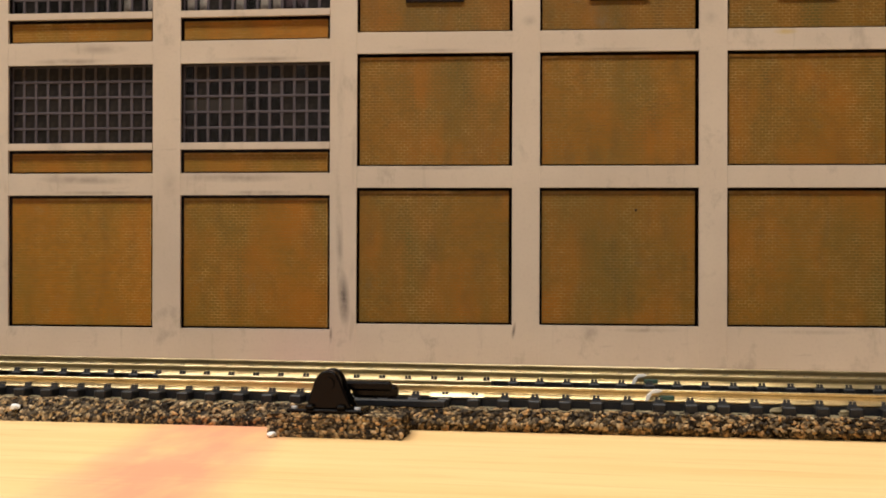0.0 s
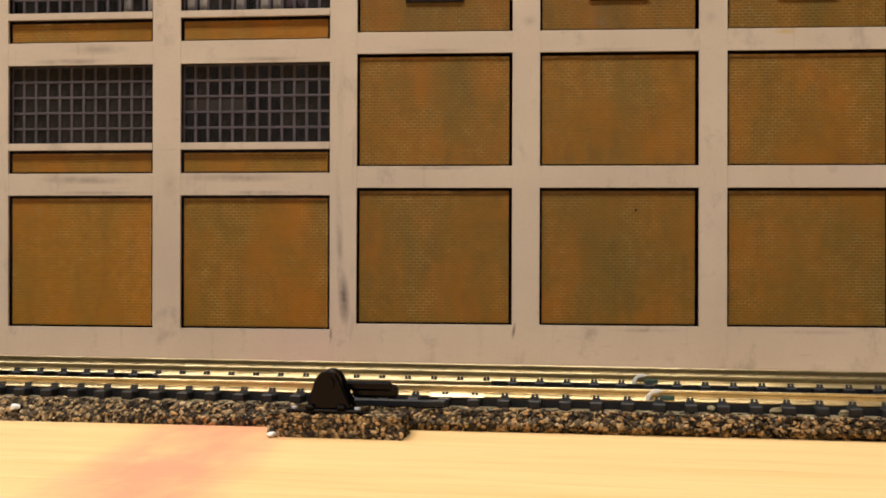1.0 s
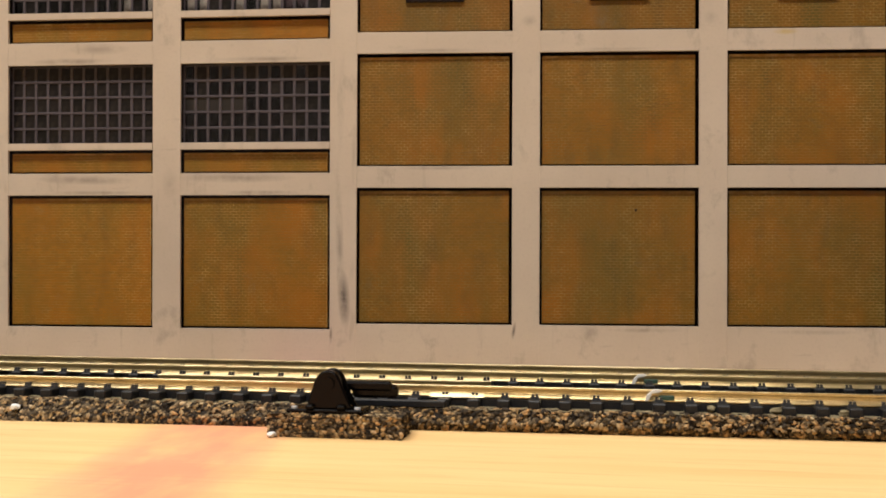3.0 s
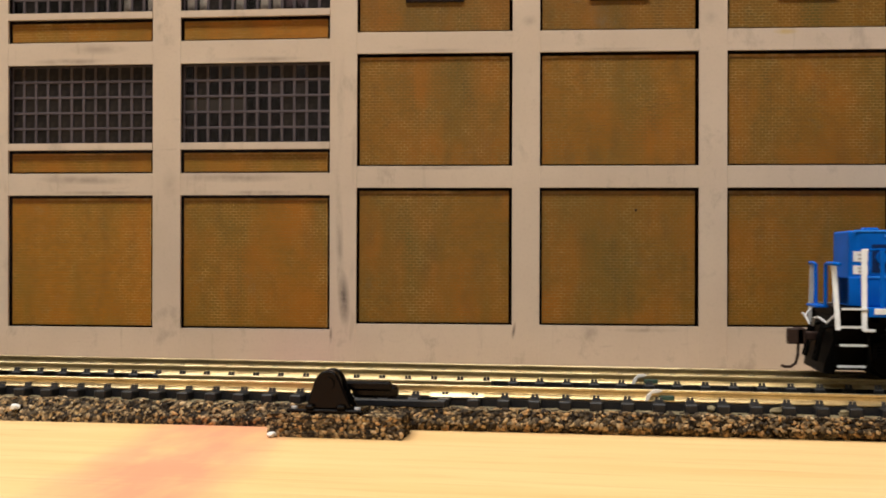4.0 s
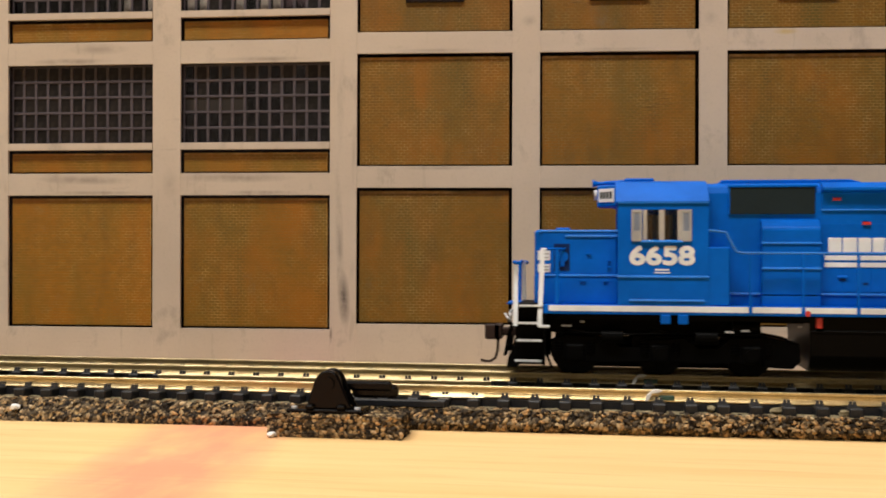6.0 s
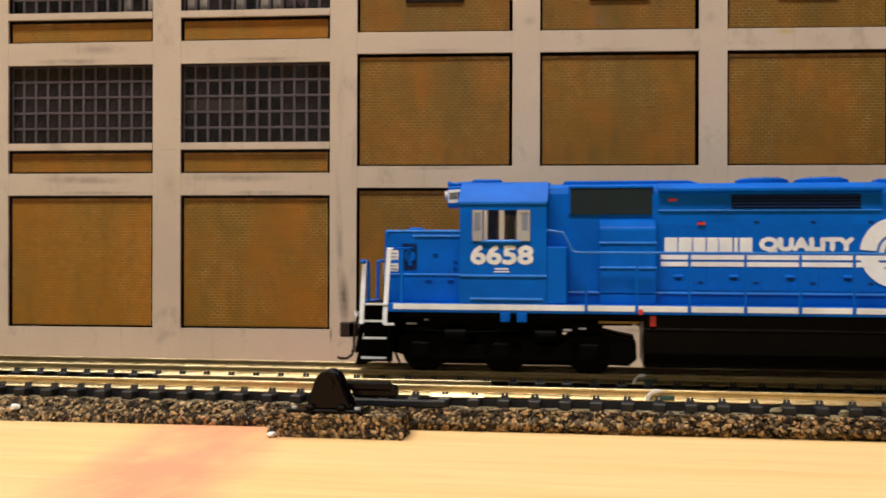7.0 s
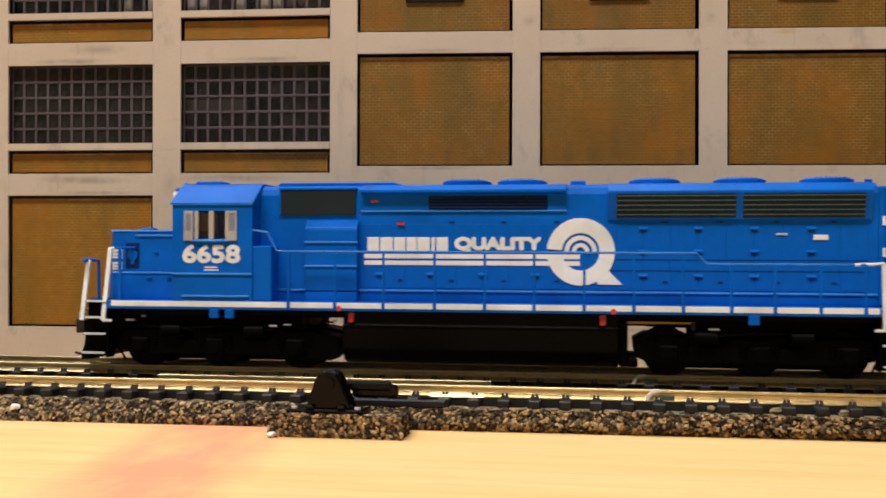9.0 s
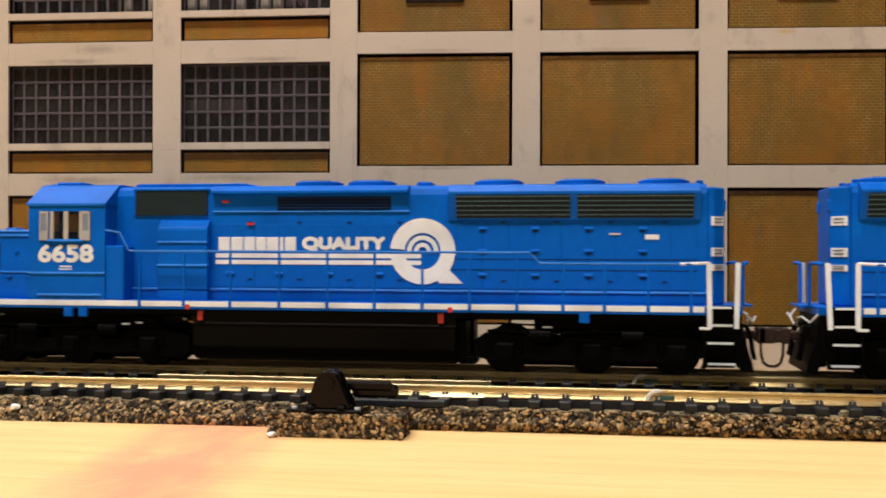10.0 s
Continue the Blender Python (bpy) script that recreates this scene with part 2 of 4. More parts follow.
FLAKES = flake_mat()
CORKTOP = paint("pale_olive_cork", (0.20, 0.165, 0.095), 0.8, (0.06, 0.045, 0.025), 0.7, scale=500, relief=0.0003, gloss=0.2)
SPIKE = paint("spike_plastic", (0.05, 0.05, 0.052), 0.35, (0.12, 0.12, 0.12), 0.4, gloss=0.5)
GLOW, _glow_tree, _glow_bsdf = nodes_of("lamp_diffuser")
_glow_bsdf.inputs["Emission Color"].default_value, _glow_bsdf.inputs["Emission Strength"].default_value = (1.0, 0.95, 0.88, 1), 2.0
CONCRETE, WOOD, CORK = concrete_mat(), wood_mat(), cork_mat()
# left section's brick scaled brighter and yellower, right section's darker and browner
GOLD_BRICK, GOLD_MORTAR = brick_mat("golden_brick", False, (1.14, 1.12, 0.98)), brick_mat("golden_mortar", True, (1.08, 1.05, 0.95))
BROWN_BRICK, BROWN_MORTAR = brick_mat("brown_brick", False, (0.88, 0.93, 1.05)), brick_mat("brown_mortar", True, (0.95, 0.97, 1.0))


# ---------------------------------------------------------------- mesh helpers (all sizes in millimetres)
MM = 0.001


def box(bm, x0, x1, y0, y1, z0, z1):
    vs = [bm.verts.new((x, y, z)) for x in (x0, x1) for y in (y0, y1) for z in (z0, z1)]
    for q in ((0, 1, 3, 2), (4, 6, 7, 5), (0, 4, 5, 1), (2, 3, 7, 6), (0, 2, 6, 4), (1, 5, 7, 3)):
        bm.faces.new([vs[i] for i in q])
    return vs


def boxes(*rows, bevel=0.0, seg=1):
    bm = bmesh.new()
    for r in rows:
        box(bm, *r)
    if bevel:
        bmesh.ops.bevel(bm, geom=bm.edges[:], offset=bevel, segments=seg, affect="EDGES", profile=0.5)
    return bm


def prism(points, a0, a1, axis="x", bevel=0.0, bm=None):
    """A polygon in the plane across an axis, drawn out from a0 to a1."""
    bm = bm or bmesh.new()
    put = {"x": lambda a, p: (a, p[0], p[1]), "y": lambda a, p: (p[0], a, p[1]), "z": lambda a, p: (p[0], p[1], a)}[axis]
    lo = [bm.verts.new(put(a0, p)) for p in points]
    hi = [bm.verts.new(put(a1, p)) for p in points]
    n = len(points)
    bm.faces.new(lo)
    bm.faces.new(hi[::-1])
    for i in range(n):
        bm.faces.new((lo[i], hi[i], hi[(i + 1) % n], lo[(i + 1) % n]))
    bmesh.ops.recalc_face_normals(bm, faces=bm.faces[:])
    if bevel:
        bmesh.ops.bevel(bm, geom=bm.edges[:], offset=bevel, segments=1, affect="EDGES")
    return bm


def drum(bm, x, y, z, r, h, axis="z", n=24, r2=None):
    """A closed cylinder or cone, centred in its length."""
    res = bmesh.ops.create_cone(bm, cap_ends=True, segments=n, radius1=r, radius2=r if r2 is None else r2, depth=h)
    turn = {"z": Matrix(), "y": Matrix.Rotation(radians(90), 4, "X"), "x": Matrix.Rotation(radians(90), 4, "Y")}[axis]
    bmesh.ops.transform(bm, matrix=Matrix.Translation((x, y, z)) @ turn, verts=res["verts"])
    return bm


def tube(points, r, bm=None, n=8):
    """A round bar along a line of points."""
    bm = bm or bmesh.new()
    pts = [Vector(p) for p in points]
    rings = []
    for i, p in enumerate(pts):
        a, b = pts[max(i - 1, 0)], pts[min(i + 1, len(pts) - 1)]
        q = (b - a).to_track_quat("Z", "Y")
        rings.append([bm.verts.new(p + q @ Vector((r * math.cos(k * math.tau / n), r * math.sin(k * math.tau / n), 0))) for k in range(n)])
    for u, v in zip(rings, rings[1:]):
        for k in range(n):
            bm.faces.new((u[k], u[(k + 1) % n], v[(k + 1) % n], v[k]))
    bm.faces.new(rings[0][::-1])
    bm.faces.new(rings[-1])
    return bm


def mesh_of(name, bm, material, smooth=False):
    for v in bm.verts:
        v.co *= MM
    me = bpy.data.meshes.new(name)
    bm.to_mesh(me)
    bm.free()
    me.materials.append(material)
    if smooth:
        for p in me.polygons:
            p.use_smooth = True
    return me


def part(name, bm, material, parent=None, label="", smooth=False):
    ob = new(name, mesh_of(name, bm, material, smooth))
    if parent:
        ob.parent = parent
    return tagged(ob, label)


def thing(name, m, label, category, group="", kind=""):
    ob = new(name)
    ob.empty_display_size = 0.01
    ob.matrix_world = m
    return tagged(ob, label, category, group, kind)


def lettering(name, words, x0, x1, z0, z1, y, side, material, parent, weight=0.2, label=""):
    """Raised letters of the built-in font, fitted into a box on an upright plane."""
    cu = bpy.data.curves.new(name, "FONT")
    cu.body, cu.size, cu.offset, cu.extrude = words, 1.0, 0.0, 0.0
    tmp = new(name, cu)
    bpy.context.view_layer.update()
    me = bpy.data.meshes.new_from_object(tmp.evaluated_get(bpy.context.evaluated_depsgraph_get()))
    bpy.data.objects.remove(tmp)
    co = np.array([v.co[:] for v in me.vertices])
    lo, hi = co.min(0), co.max(0)
    bm = bmesh.new()
    bm.from_mesh(me)
    for v in bm.verts:
        fx, fz = (v.co.x - lo[0]) / (hi[0] - lo[0]), (v.co.y - lo[1]) / (hi[1] - lo[1])
        v.co = (x0 + (fx if side < 0 else 1 - fx) * (x1 - x0), y, z0 + fz * (z1 - z0))
    first = bm.verts[:], bm.faces[:]
    for k in range(8):
        dup = bmesh.ops.duplicate(bm, geom=first[0] + first[1])["geom"]
        for v in dup:
            if isinstance(v, bmesh.types.BMVert):
                v.co += Vector((weight * math.cos(k * math.tau / 8), 0.012 * (k + 1) * side, weight * math.sin(k * math.tau / 8)))
    bmesh.ops.recalc_face_normals(bm, faces=bm.faces[:])
    return part(name, bm, material, parent, label)


# ---------------------------------------------------------------- the room (never in view; closes the light)
def plain(name, x0, x1, y0, y1, z0, z1, material):
    return tagged(part(name, boxes((x0, x1, y0, y1, z0, z1)), material), "plain painted room surface round the railway table", "room", kind="structure")


RX0, RX1, RY0, RY1, RZ0, RZ1 = -2200, 2200, -2200, 1300, -960, 1460
plain("floor", RX0, RX1, RY0, RY1, RZ0 - 80, RZ0, ROOMFLOOR)
plain("ceiling", RX0, RX1, RY0, RY1, RZ1, RZ1 + 80, ROOMWALL)
plain("wall_north", RX0, RX1, RY1, RY1 + 100, RZ0, RZ1, ROOMWALL)
plain("wall_south", RX0, RX1, RY0 - 100, RY0, RZ0, RZ1, ROOMWALL)
plain("wall_west", RX0 - 100, RX0, RY0, RY1, RZ0, RZ1, ROOMWALL)
plain("wall_east", RX1, RX1 + 100, RY0, RY1, RZ0, RZ1, ROOMWALL)


def build_fixture(x, y, z, sx, sy):
    t = thing("ceiling_light", pose(x, y, 0), "white ceiling lamp tray with a bright diffuser", "ceiling light", "ceiling lights")
    a, b = sx * 500 + 20, sy * 500 + 20
    part("frame", boxes((-a, a, -b, b, 1452, 1460), (-a, -a + 15, -b, b, 1438, 1452), (a - 15, a, -b, b, 1438, 1452), (-a, a, -b, -b + 15, 1438, 1452), (-a, a, b - 15, b, 1438, 1452)), WHITE, t)
    part("diffuser", boxes((-a + 16, a - 16, -b + 16, b - 16, 1444, 1450)), GLOW, t, "glowing white diffuser")


for row in LAMPS:
    build_fixture(*row[:5])


# ---------------------------------------------------------------- table
TOP = -9.5


def build_table():
    t = thing("railway_table", pose(0, 0, 0), "pale pine board table with a smear of worn red paint", "table")
    part("tabletop", boxes((-900, 1300, -620, 420, TOP - 18, TOP), bevel=1.0), WOOD, t)
    for x in (-840, 1240):
        for y in (-560, 360):
            part("leg", boxes((x - 35, x + 35, y - 35, y + 35, RZ0, TOP - 18), bevel=2.0), WOOD, t)


build_table()


# ---------------------------------------------------------------- roadbed and tracks
X0, X1 = -560.0, 860.0


def edge_shift(x):
    """How far the foot of the front cork edge draws back along the track: the strip is cut slightly askew."""
    return 0.036 * (min(max(x, -200), 90) + 123)


def roadbed(name, profile, label, askew=False):
    """Cork strip: a cross-section drawn along x, its skin crumbled by noise."""
    fine = np.concatenate([np.arange(X0, -260, 8.0), np.arange(-260, 140, 0.8), np.arange(140, X1, 8.0)])
    pts = []
    for (a, b), (c, d) in zip(profile, profile[1:]):
        k = max(2, int(math.hypot(c - a, d - b) / 0.8)) if math.hypot(c - a, d - b) < 12 else 14
        pts += [(a + (c - a) * i / k, b + (d - b) * i / k) for i in range(k)]
    pts.append(profile[-1])
    P = np.array(pts)
    n, m = len(fine), len(P)
    V = np.zeros((n, m, 3))
    V[:, :, 0], V[:, :, 1], V[:, :, 2] = fine[:, None], P[None, :, 0], P[None, :, 1]
    if askew:
        back = np.array([edge_shift(x) for x in fine])
        V[:, :, 1] += back[:, None] * np.interp(P[:, 1], [TOP, -7.5, -4.6], [1.0, 0.5, 0.0])[None, :] * (P[:, 0] < -40)[None, :]
    jit = np.random.default_rng(5).normal(0, 1, (n, m, 2))
    low = np.random.default_rng(6).normal(0, 1, (n // 6 + 2, 2)).repeat(6, 0)[:n]
    V[:, 1:-1, 1] += 0.30 * jit[:, 1:-1, 0] + 0.25 * low[:, None, 0]
    inner = (P[1:-1, 1] < -4.6)
    V[:, 1:-1, 2] += np.where(inner[None, :], 0.28 * jit[:, 1:-1, 1], -0.10 * np.abs(jit[:, 1:-1, 1]))
    faces = [(i * m + j, i * m + j + 1, (i + 1) * m + j + 1, (i + 1) * m + j) for i in range(n - 1) for j in range(m - 1)]
    me = bpy.data.meshes.new(name)
    me.from_pydata((V.reshape(-1, 3) * MM).tolist(), [], faces)
    me.materials.append(CORK)
    me.materials.append(CORKTOP)
    # flat top faces take the paler olive cork, sloping sides the darker one
    flat = [1 if P[j, 1] > -4.75 and P[j + 1, 1] > -4.75 else 0 for j in range(m - 1)]
    me.polygons.foreach_set("material_index", flat * (n - 1))
    return tagged(new(name, me), label, "roadbed", "roadbed strips", "structure")


NEAR, PITCH = -32.4, 7.2
roadbed("roadbed_1", [(-53.6, TOP), (-52.4, -7.5), (-48.2, -4.6), (-17.0, -4.6), (-16.4, TOP)], "crumbly dark brown cork roadbed under the front track", True)
roadbed("roadbed_2", [(-16.3, TOP), (-15.8, -4.7), (15.5, -4.6), (21.0, TOP)], "crumbly dark brown cork roadbed under the rear track")

def flakes(place, count, seed, size=(0.35, 1.0)):
    """Loose-edged cork chips pressed into a surface; place(rng) gives a point and how the chip lies."""
    rng = random.Random(seed)
    seedling = bmesh.new()
    bmesh.ops.create_icosphere(seedling, subdivisions=1, radius=1.0)
    base = [v.co.copy() for v in seedling.verts]
    tri = [[v.index for v in f.verts] for f in seedling.faces]
    seedling.free()
    verts, faces = [], []
    for _ in range(count):
        p, lean = place(rng)
        r = rng.uniform(*size) ** 1.2
        turn = Euler((lean + rng.gauss(0, 0.14), rng.gauss(0, 0.14), 0)).to_matrix() @ Euler((0, 0, rng.uniform(0, 6.3))).to_matrix()
        sx, sy, sz = r * rng.uniform(0.8, 1.5), r * rng.uniform(0.55, 1.0), r * rng.uniform(0.16, 0.32)
        k = len(verts)
        for v in base:
            q = turn @ Vector((v.x * sx * rng.uniform(0.7, 1.2), v.y * sy * rng.uniform(0.7, 1.2), v.z * sz))
            z = max(p[2] + q.z, TOP)
            verts.append(((p[0] + q.x) * MM, (p[1] + q.y) * MM, z * MM))
        faces += [[k + i for i in f] for f in tri]
    me = bpy.data.meshes.new("cork_flake")
    me.from_pydata(verts, [], faces)
    me.polygons.foreach_set("use_smooth", [True] * len(faces))
    me.materials.append(FLAKES)
    return me


def slope_place(rng):
    x = rng.uniform(-215, 185)
    u, back = rng.random(), edge_shift(x)
    if u < 0.4:
        k = rng.random()
        return (x, -53.4 + 0.8 * k + back * (1 - 0.5 * k), TOP + 2.0 * k), 1.2
    if u < 0.84:
        k = rng.random()
        return (x, -52.6 + 4.4 * k + 0.5 * back * (1 - k), -7.5 + 2.9 * k), 0.6
    return (x, rng.uniform(-48.2, -46.0), -4.6), 0.0


chips = new("cork_flake", flakes(slope_place, 5200, 21))
chips.parent = bpy.data.objects["roadbed_1"]
tagged(chips, kind="stuff")

RAIL = [(-1.6, -2.55), (1.6, -2.55), (1.6, -2.32), (0.4, -1.5), (0.4, -0.85), (0.7, -0.6), (0.75, -0.1), (0.6, 0), (-0.6, 0), (-0.75, -0.1), (-0.7, -0.6), (-0.4, -0.85), (-0.4, -1.5), (-1.6, -2.32)]


def build_track(y, shift, rails, half, far, near_web, label):
    t = thing("model_track", pose(0, y * MM, 0), label, "track", "model tracks")
    for s, a, b in rails:
        part("rail", prism([(p[0] + s, p[1]) for p in RAIL], a, b), STEEL, t, "worn nickel-silver rail")
    tie = mesh_of("tie", boxes((-1.5, 1.5, -half, far, -4.75, -2.56), bevel=0.3), TIE)
    web = mesh_of("tie_web", boxes((1.4, 5.8, near_web, near_web + 3.6, -4.75, -2.9), (1.4, 5.8, far - 4.0, far - 0.6, -4.75, -2.9)), TIE)
    spikes = bmesh.new()
    k0 = int((X0 + 3) / PITCH)
    for k in range(k0, int((X1 - 3) / PITCH)):
        x = k * PITCH + shift
        ob = new("tie", tie)
        ob.location = (x * MM, 0, 0)
        ob.parent = t
        wb = new("tie_web", web)
        wb.parent = ob
        for s, a, b in rails:
            if a < x < b:
                for d in (-1.25, 1.25):
                    box(spikes, x - 0.95, x + 0.95, s + d - 0.5, s + d + 0.5, -2.56, -2.15)
                    for e in (-0.45, 0.45):
                        box(spikes, x + e - 0.3, x + e + 0.3, s + d - 0.4, s + d + 0.4, -2.2, -1.5)
    tagged(part("spike", spikes, SPIKE, t), kind="stuff")
    return t


build_track(0, -1.6, [(-8.65, X0, X1), (8.65, X0, X1)], 11.0, 11.0, -5.5, "nickel-silver model rails on black plastic ties under the train")
build_track(NEAR, -0.9, [(-8.65, X0, X1), (1.2, -114.5, -27.0)], 14.6, 9.0, -10.6, "empty model switch track with black plastic ties on cork")

# ---------------------------------------------------------------- factory walls behind the track
WALL_RIGHT = pose(-0.025, 0.062, 0, 0, 0, 4.643)
WALL_LEFT = pose(-0.025, 0.062, 0, 0.6, 0, 3.07)


def brick_field(x0, x1, z0, z1, seed, brick):
    """Courses of brick in running bond, each brick a bevelled block of its own, joined."""
    rng = random.Random(seed)
    verts, faces = [], []
    w, h, gap = 2.2, 1.0, 0.13
    for j in range(int((z1 - z0) / h)):
        za = z0 + j * h + gap / 2
        zb = za + h - gap
        x = x0 - (w / 2 if j % 2 else 0)
        while x < x1 - 0.3:
            a, b = max(x + gap / 2, x0), min(x + w - gap / 2, x1)
            x += w
            if b - a < 0.3:
                continue
            y = 1.66 - rng.uniform(0.0, 0.05)
            k = len(verts)
            verts += [(a, 1.73, za), (b, 1.73, za), (b, 1.73, zb), (a, 1.73, zb)]
            verts += [(a + 0.04, y, za + 0.04), (b - 0.04, y, za + 0.04), (b - 0.04, y, zb - 0.04), (a + 0.04, y, zb - 0.04)]
            faces += [(k + 4, k + 5, k + 6, k + 7)] + [(k + i, k + (i + 1) % 4, k + 4 + (i + 1) % 4, k + 4 + i) for i in range(4)]
    me = bpy.data.meshes.new("brick_courses")
    me.from_pydata((np.array(verts) * MM).tolist(), [], faces)
    me.materials.append(brick)
    return me


def grid_wall(name, label, at, pilasters, beams, fills, brick, mortar):
    """A frame of upright pilasters and level beams with brick insets. fills: (x0, x1, z0, z1, kind)."""
    t = thing(name, at, label, "building", "factory wall sections")
    zlo, zhi = TOP, 152
    for a, b in pilasters:
        part("pilaster", boxes((a, b, 0, 1.05, zlo, zhi), bevel=0.06), CONCRETE, t)
    for a, b, z0, z1, y in beams:
        part("beam", boxes((a, b, y, 1.05, z0, z1), bevel=0.06), CONCRETE, t)
    # near-black sheet put in as the unlit inside of the building
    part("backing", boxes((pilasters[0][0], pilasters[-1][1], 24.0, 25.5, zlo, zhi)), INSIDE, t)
    xa, xb = pilasters[0][0], pilasters[-1][1]
    part("parapet", boxes((xa, xb, -0.4, 26.0, zhi, zhi + 3.0), bevel=0.2), CONCRETE, t)
    for a, b in ((xa, xa + 1.5), (xb - 1.5, xb)):
        part("end_wall", boxes((a, b, 1.05, 24.0, zlo, zhi)), CONCRETE, t)
    for a, b, z0, z1 in fills:
        # panels stop short of the frame, so the dark gap draws their outline
        pn = part("brick_panel", boxes((a + 0.8, b - 1.1, 1.7, 3.0, z0 + 0.6, z1 - 1.0), bevel=0.05), mortar, t)
        if -190 < a < 130:
            bk = new("brick_courses", brick_field(a + 0.85, b - 1.15, z0 + 0.65, z1 - 1.05, int(a * 7 + z0), brick))
            bk.parent = pn
            tagged(bk, kind="stuff")
    return t


def window(parent, a, b, z0, z1, cols, rows, rng, dark_share, blinds, smeared):
    """A steel sash with many small panes."""
    w = part("window", boxes((a, b, 3.0, 3.8, z0, z0 + 0.5), (a, b, 3.0, 3.8, z1 - 0.5, z1), (a, a + 0.5, 3.0, 3.8, z0 + 0.5, z1 - 0.5), (b - 0.5, b, 3.0, 3.8, z0 + 0.5, z1 - 0.5)), SASH, parent, "grey steel factory sash with small panes")
    pw, ph = (b - a) / cols, (z1 - z0) / rows
    for i in range(1, cols):
        part("muntin", boxes((a + i * pw - 0.5, a + i * pw + 0.5, 2.9, 3.7, z0 + 0.5, z1 - 0.5), bevel=0.1), SASH, w)
    for j in range(1, rows):
        part("muntin", boxes((a + 0.5, b - 0.5, 2.8, 3.6, z0 + j * ph - 0.42, z0 + j * ph + 0.42), bevel=0.1), SASH, w)
    sheets = [mesh_of("pane", boxes((-pw / 2, pw / 2, 0, 0.25, -ph / 2, ph / 2)), mat) for mat in (DUSTY_DARK, SMEARED, PANE)]
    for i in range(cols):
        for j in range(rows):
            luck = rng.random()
            ob = new("pane", sheets[1 if j == 2 and i < smeared else 0 if luck < dark_share else 2])
            ob.parent = w
            ob.location = ((a + (i + 0.5) * pw) * MM, 3.3 * MM, (z0 + (j + 0.5) * ph) * MM)
            ob.rotation_euler = (rng.uniform(-0.03, 0.03), 0, rng.uniform(-0.02, 0.02))
            ob.visible_shadow = False
    for i, mat in blinds.items():
        part("blind", boxes((a + i * pw + 0.6, a + (i + 1) * pw - 0.6, 5.4, 5.8, z0 + 0.5, z1 - rng.uniform(0, 12))), mat, w)


def build_walls():
    rng = random.Random(4)
    # bricked-up bays
    cols = [(-57.8 + 62.4 * k, -4.7 + 62.4 * k) for k in range(6)]
    rows = [(8.0, 54.5), (61.9, 100.4), (107.7, 146.2)]
    pil = [(-65.6, -57.8)] + [(a[1], b[0]) for a, b in zip(cols, cols[1:])] + [(307.3, 317)]
    lev = [TOP] + [v for r in rows for v in r] + [152]
    beams = [(a, b, lev[i], lev[i + 1], 0.03) for a, b in cols for i in range(0, len(lev), 2)]
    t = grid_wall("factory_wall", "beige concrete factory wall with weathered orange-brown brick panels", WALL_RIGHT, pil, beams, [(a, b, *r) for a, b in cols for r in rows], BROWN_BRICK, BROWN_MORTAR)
    for a, b in cols:
        part("vent", boxes(((a + b) / 2 - 10, (a + b) / 2 + 10, 0.5, 1.8, 118.0, 126), bevel=0.3), INSIDE, t, "dark louvred wall vent")
    # no real hole: a near-black disc paints its darkness
    part("nail_hole", drum(bmesh.new(), 37.0, 1.65, 47.0, 0.42, 0.3, "y", 12), INSIDE, t)
    # glazed bays
    cols = [(-120.2 - 62.9 * k, -67.3 - 62.9 * k) for k in range(5, -1, -1)]
    rows = [(5.8, 52.1), (59.8, 68.0), (70.4, 98.0), (105.9, 114.0), (116.3, 143.9)]
    pil = [(-444, -434.7)] + [(a[1], b[0]) for a, b in zip(cols, cols[1:])] + [(-67.3, -65.7)]
    lev = [TOP] + [v for r in rows for v in r] + [152]
    beams = [(a, b, lev[i], lev[i + 1], 0.03 if lev[i + 1] - lev[i] > 4 else -0.5) for a, b in cols for i in range(0, len(lev), 2)]
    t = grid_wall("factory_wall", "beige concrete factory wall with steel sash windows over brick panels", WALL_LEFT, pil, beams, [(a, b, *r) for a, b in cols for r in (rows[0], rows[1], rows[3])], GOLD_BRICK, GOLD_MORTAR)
    shades = {-2: {9: BLIND, 10: BLIND, 11: BLIND}, -1: {0: BLIND, 1: BLIND, 2: BLIND, 3: BLIND, 4: BLIND, 6: BLIND, 7: BLIND, 8: MAUVE, 9: MAUVE, 10: BLIND, 11: REDBLIND}}
    for k in (-3, -2, -1):
        a, b = cols[k]
        window(t, a, b, 70.4, 98.0, 12, 5, rng, 1.0 if k == -2 else 0.3, {}, 5 if k == -1 else 0)
        window(t, a, b, 116.3, 143.9, 12, 5, rng, 0.3, shades.get(k, {}), 0)


build_walls()


